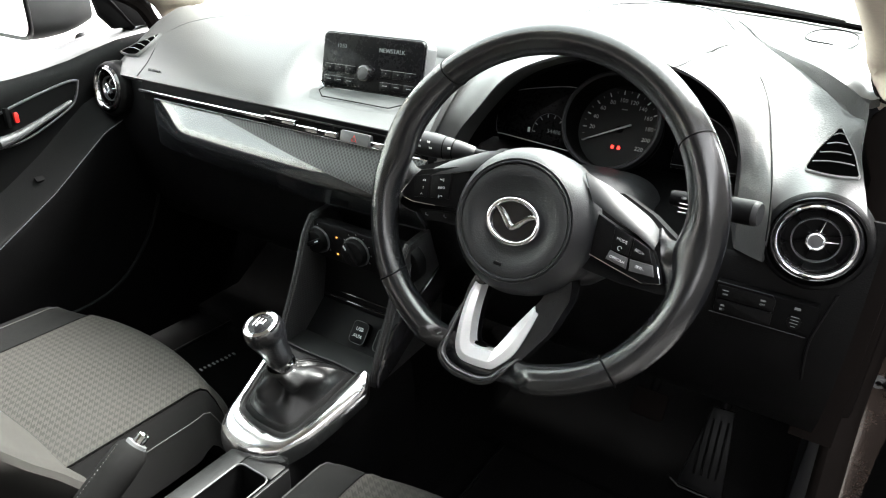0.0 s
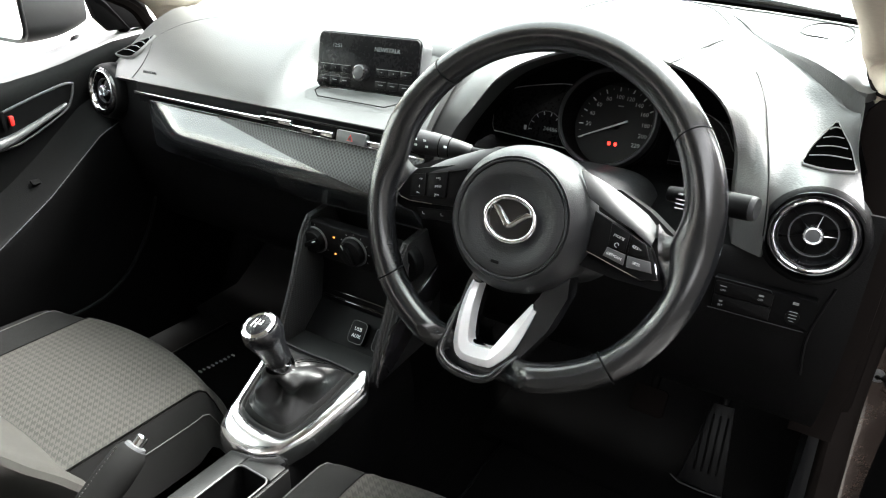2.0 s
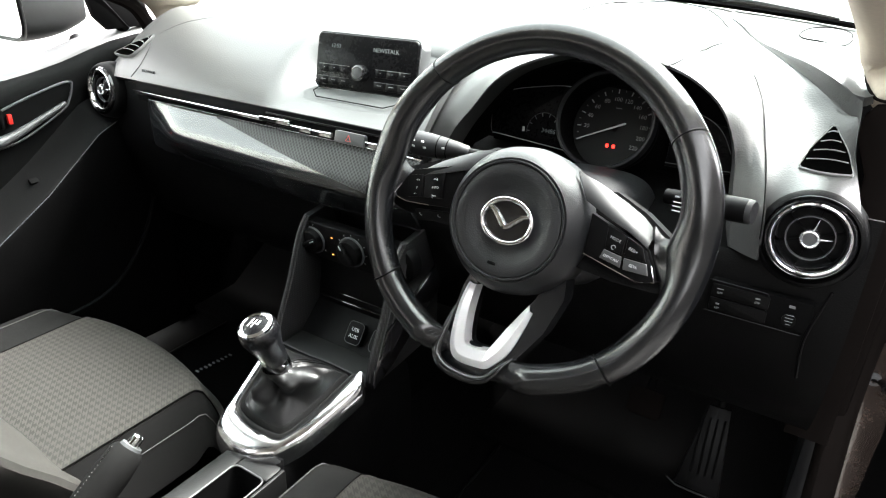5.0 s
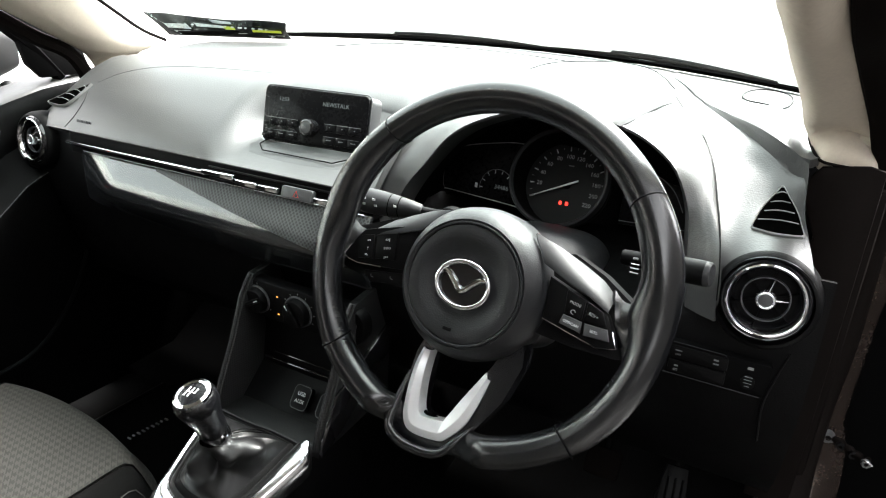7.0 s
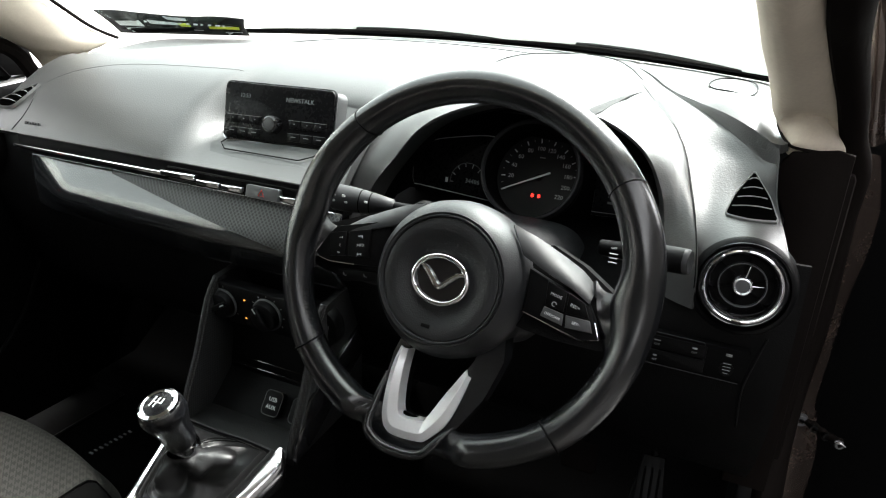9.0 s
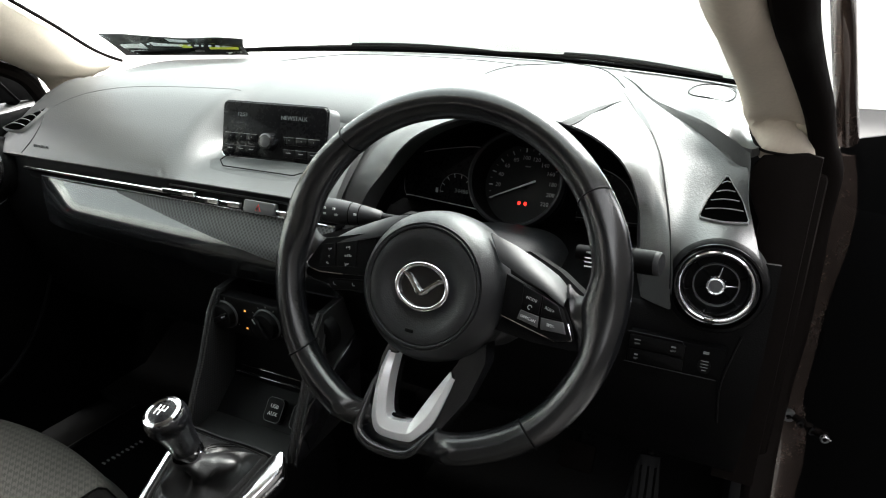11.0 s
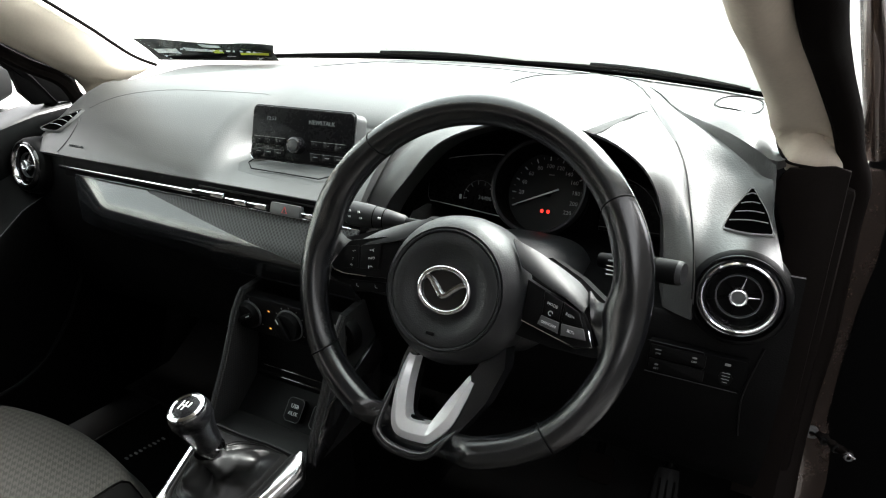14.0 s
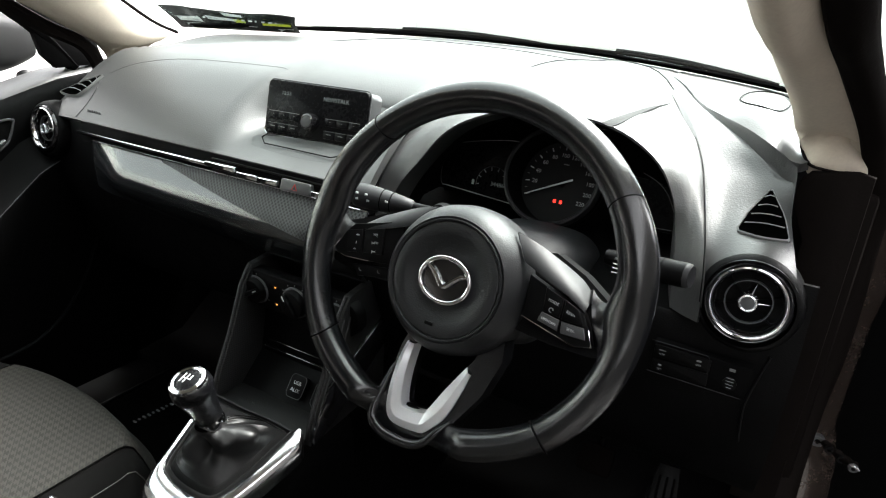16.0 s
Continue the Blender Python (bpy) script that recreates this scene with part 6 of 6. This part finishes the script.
part("armrest", door_sheet(lambda y: [(-0.668, ledge(y) + 0.045), (-0.650, ledge(y) + 0.028), (-0.622, ledge(y) + 0.008), (-0.606, ledge(y) - 0.003), (-0.604, ledge(y) - 0.02), (-0.615, ledge(y) - 0.10), (-0.640, max(0.34, ledge(y) - 0.22)), (-0.66, 0.32)], -0.85, 0.30), SHADED_DOORTRIM, door)
part("armrest_seam", tube([(-0.6035, y, ledge(y) - 0.005) for y in np.linspace(-0.2, 0.22, 30)], 0.0009, 6), GREY, door)
part("pocket_edge", tube(spline([(-0.625, 0.262, 0.68), (-0.622, 0.21, 0.58), (-0.62, 0.124, 0.50), (-0.62, -0.002, 0.478), (-0.62, -0.3, 0.47)], 24), 0.004, 8), LOWER, door)
hd = Matrix(((0, 0, 1, -0.662), (1, 0, 0, 0), (0, 1, 0, 0), (0, 0, 0, 1)))
bez = [(0.145, 0.922), (0.135, 0.893), (0.115, 0.872), (0.03, 0.832), (-0.03, 0.826), (-0.045, 0.84), (-0.03, 0.872), (0.03, 0.897), (0.12, 0.922)]
part("handle_recess", plate([(y, z) for y, z, in spline(bez + [bez[0]], 50)[:-1]], 0.0, 0.004, hd), MATTE, door)
part("handle_bezel", tube([(-0.657, y, z) for y, z in spline(bez + [bez[0]], 50)[:-1]], 0.0024, 8, closed=True), BUTTON, door, "satin grey bezel")
part("door_handle", tube([(-0.650, y, z) for y, z in spline([(-0.02, 0.836), (0.01, 0.842), (0.05, 0.857), (0.10, 0.878), (0.122, 0.888)], 16)], [0.010, 0.010, 0.0095, 0.009, 0.0085, 0.008, 0.0075, 0.007, 0.0065, 0.006, 0.006, 0.005, 0.005, 0.0045, 0.004, 0.003], 12), BUTTON, door, "satin silver lever")
part("lock_tab", box(-0.656, -0.648, 0.015, 0.023, 0.866, 0.884, 0.002), REDPLASTIC, door, "red lock tab")
part("lock_tab_base", box(-0.657, -0.645, 0.000, 0.008, 0.860, 0.895, 0.003), MATTE, door)
part("window_switch", box(-0.006, 0.006, -0.014, 0.014, -0.004, 0.0010, 0.0010, Matrix.Translation((-0.636, 0.033, 0.7615)) @ Matrix.Rotation(radians(35.5), 4, "Y")), MATTE, door, "black window switch")
door_glass = part("window_pane", sheet([[(-0.735 + 0.19 * smooth(0.97, 1.42, z) , y, z) for z in (0.93, 1.1, 1.2, 1.3, 1.40)] for y in np.linspace(-0.85, 0.10, 8)], 0.004), GLASS, door)
door_glass.visible_shadow = False
part("sail_panel", plate([(0.36, 1.010), (0.258, 1.006), (0.233, 1.032), (0.222, 1.075), (0.205, 1.135), (0.235, 1.130), (0.34, 1.07)], -0.006, 0.008, Matrix(((0, 0, 1, -0.695), (1, 0, 0, 0), (0, 1, 0, 0), (0, 0, 0, 1))), 0.002), MATTE, door, "black corner cover")
part("window_frame", tube(spline([(-0.70, 0.30, 1.005), (-0.695, 0.22, 1.09), (-0.665, 0.06, 1.19), (-0.62, -0.14, 1.29), (-0.565, -0.40, 1.40), (-0.56, -0.85, 1.40)], 24), 0.014, 8), MATTE, door)

mirror = thing("wing_mirror", (-0.84, 0.27, 0.97), "dark grey wing mirror outside the passenger window", "mirror")
mrows = []
for f in np.linspace(0, 1, 9):
    y = 0.195 + 0.15 * f
    w, h = 0.102 * (1 - 0.30 * f ** 2.2), 0.071 * (1 - 0.45 * f ** 2.2)
    mrows.append([(-0.978 + w * math.copysign(abs(math.cos(a)) ** 0.45, math.cos(a)), y, 1.036 + h * math.copysign(abs(math.sin(a)) ** 0.45, math.sin(a))) for a in np.linspace(0, 2 * math.pi, 37)[:-1]])
part("shell", solid(mrows), SHELL, mirror)
part("glass", plate(rounded(0.184, 0.122, 0.03, cx=-0.980, cy=1.036), -0.193, -0.190, Matrix(((1, 0, 0, 0), (0, 0, -1, 0), (0, 1, 0, 0), (0, 0, 0, 1)))), MIRROR, mirror, "mirror glass")
part("foot", tube([(-0.90, 0.31, 0.966), (-0.87, 0.30, 0.935), (-0.82, 0.29, 0.918), (-0.745, 0.28, 0.915)], [0.018, 0.017, 0.016, 0.016], 12), SHELL, mirror)

# ---- driver's door, standing open ----
ddoor = thing("driver_door", (0.78, 0.47, 0.30), "open driver's door in brown paint with black trim", "car door")
dm = Matrix.Translation((0.742, 0.475, 0)) @ Matrix.Rotation(radians(62), 4, "Z")
part("door_skin", box(0.050, 0.075, -1.15, 0.03, 0.28, 0.97, 0.012, dm), BROWN, ddoor, "brown painted skin")
part("door_trim", box(0.0, 0.048, -1.13, 0.0, 0.30, 0.96, 0.02, dm), MATTE, ddoor, "black inner trim")
part("window_frame", tube([dm @ V(p) for p in ((0.045, -0.02, 0.96), (0.02, -0.18, 1.10), (-0.05, -0.42, 1.28), (-0.11, -0.65, 1.37), (-0.13, -1.05, 1.37), (-0.02, -1.13, 0.96))], 0.016, 10), MATTE, ddoor)
part("corner_cover", plate([(0.02, 0.95), (0.02, 1.035), (-0.05, 1.055), (-0.25, 1.10), (-0.30, 0.95)], 0.004, 0.044, dm @ Matrix(((0, 0, 1, 0), (1, 0, 0, 0), (0, 1, 0, 0), (0, 0, 0, 1))), 0.003), MATTE, ddoor, "black corner cover")
part("check_strap", tube(spline([(0.728, 0.428, 0.650), (0.747, 0.405, 0.652), (0.760, 0.390, 0.653), (0.773, 0.375, 0.656)], 14), [0.0055 + 0.0012 * math.sin(2.1 * k) for k in range(14)], 10), RUBBER, ddoor, "steel check strap")
for k, (x, y, z) in enumerate(((0.730, 0.424, 0.650), (0.744, 0.404, 0.652), (0.758, 0.390, 0.653), (0.771, 0.373, 0.656))):
    part("bolt", lathe([(0.003, 0.005), (0.006, 0.005), (0.0075, 0.002), (0.0075, -0.002)], 20, facing((x, y - 0.004, z), 5) @ Matrix.Scale(1.25 if k == 0 else 0.8, 4)), GREY if k in (0, 3) else LOWER, ddoor)
part("strap_hook", tube(spline([(0.769, 0.370, 0.651), (0.766, 0.368, 0.657), (0.771, 0.366, 0.661), (0.778, 0.366, 0.657)], 12), 0.0016, 8), SATIN, ddoor, "bright steel hook")

# ---- film bag lying on the dashboard, wipers ----
bag = thing("leaflet_bag", (-0.55, 0.62, 1.085), "black glossy plastic sleeve with lime and white print and painted glints on the dashboard", "plastic sleeve")
brow = []
for u in np.linspace(0, 1, 28):
    x = -0.705 + 0.295 * u
    crumple = 0.006 * math.sin(17 * u) + 0.004 * math.sin(41 * u + 1)
    top = 1.126 - 0.002 * u + 0.002 * math.sin(9 * u)
    brow.append([(x + (0.012 * u - 0.045 * (1 - u)) * v, 0.575 + 0.075 * u - 0.030 * v + crumple * math.sin(math.pi * v), top * v + (1.081 + 0.010 * u) * (1 - v)) for v in np.linspace(0, 1, 8)])
part("film", sheet(brow, 0.002, out=(0, -1, 0.1)), BAG, bag)
# Lime and white print; white bands also paint highlights on the crumpled film.
for u0, u1, v0, v1, mat_ in ((0.07, 0.28, 0.34, 0.50, INK), (0.33, 0.56, 0.50, 0.62, INK), (0.55, 0.62, 0.44, 0.64, YELLOW), (0.47, 0.62, 0.76, 0.92, PALEGREY), (0.74, 0.95, 0.34, 0.52, YELLOW), (0.78, 0.90, 0.50, 0.56, INK), (0.10, 0.26, 0.16, 0.20, PALEGREY), (0.12, 0.22, 0.06, 0.10, PALEGREY), (0.62, 0.70, 0.24, 0.30, PALEGREY), (0.84, 0.97, 0.18, 0.23, PALEGREY)):
    rows_ = []
    for u in np.linspace(u0, u1, 8):
        x = -0.705 + 0.295 * u
        crumple = 0.006 * math.sin(17 * u) + 0.004 * math.sin(41 * u + 1)
        top = 1.126 - 0.002 * u + 0.002 * math.sin(9 * u)
        rows_.append([(x + (0.012 * u - 0.045 * (1 - u)) * v, 0.575 + 0.075 * u - 0.030 * v + crumple * math.sin(math.pi * v) - 0.004, top * v + (1.081 + 0.010 * u) * (1 - v)) for v in np.linspace(v0, v1 + 0.06 * math.sin(6 * u), 4)])
    part("print_and_glint_patch", sheet(rows_, 0.0006, out=(0, -1, 0.1)), mat_, bag)
for k in range(13):
    u = 0.26 + 0.052 * k
    x = -0.72 + 0.31 * u
    part("print_bar", box(x, x + 0.004 + 0.003 * (k % 3), 0.5425 + 0.075 * u, 0.5445 + 0.075 * u, 1.1075, 1.1105, 0.0), PALEGREY, bag)
for x0, x1, y0 in ((-0.42, 0.12, 0.0), (0.10, 0.56, 0.0)):
    wp = thing("windscreen_wiper", (x0, base_y(x0) + 0.04, base_z(x0)), "black windscreen wiper resting at the foot of the glass", "wiper", "wipers")
    pts = [(x, base_y(x) + 0.012, base_z(x) + 0.008 + 0.004 * math.sin(math.pi * (x - x0) / (x1 - x0))) for x in np.linspace(x0, x1, 18)]
    part("blade", tube(pts, 0.003, 8), RUBBER, wp)
    part("arm", tube([(x, y + 0.010, z + 0.005 * math.sin(math.pi * k / 17)) for k, (x, y, z) in enumerate(pts)][6:], 0.0035, 8, flat=0.6), LOWER, wp)

for dx, dy, w, h in ((0, 0, 0.014, 0.0014), (-0.006, 0, 0.0014, 0.014), (0, 0, 0.0014, 0.014), (0.006, 0.0035, 0.0014, 0.007)):
    part("shift_mark", box(dx - w / 2, dx + w / 2, dy - h / 2, dy + h / 2, 0.0066, 0.0079, 0.0, lever_m), INK, gear)
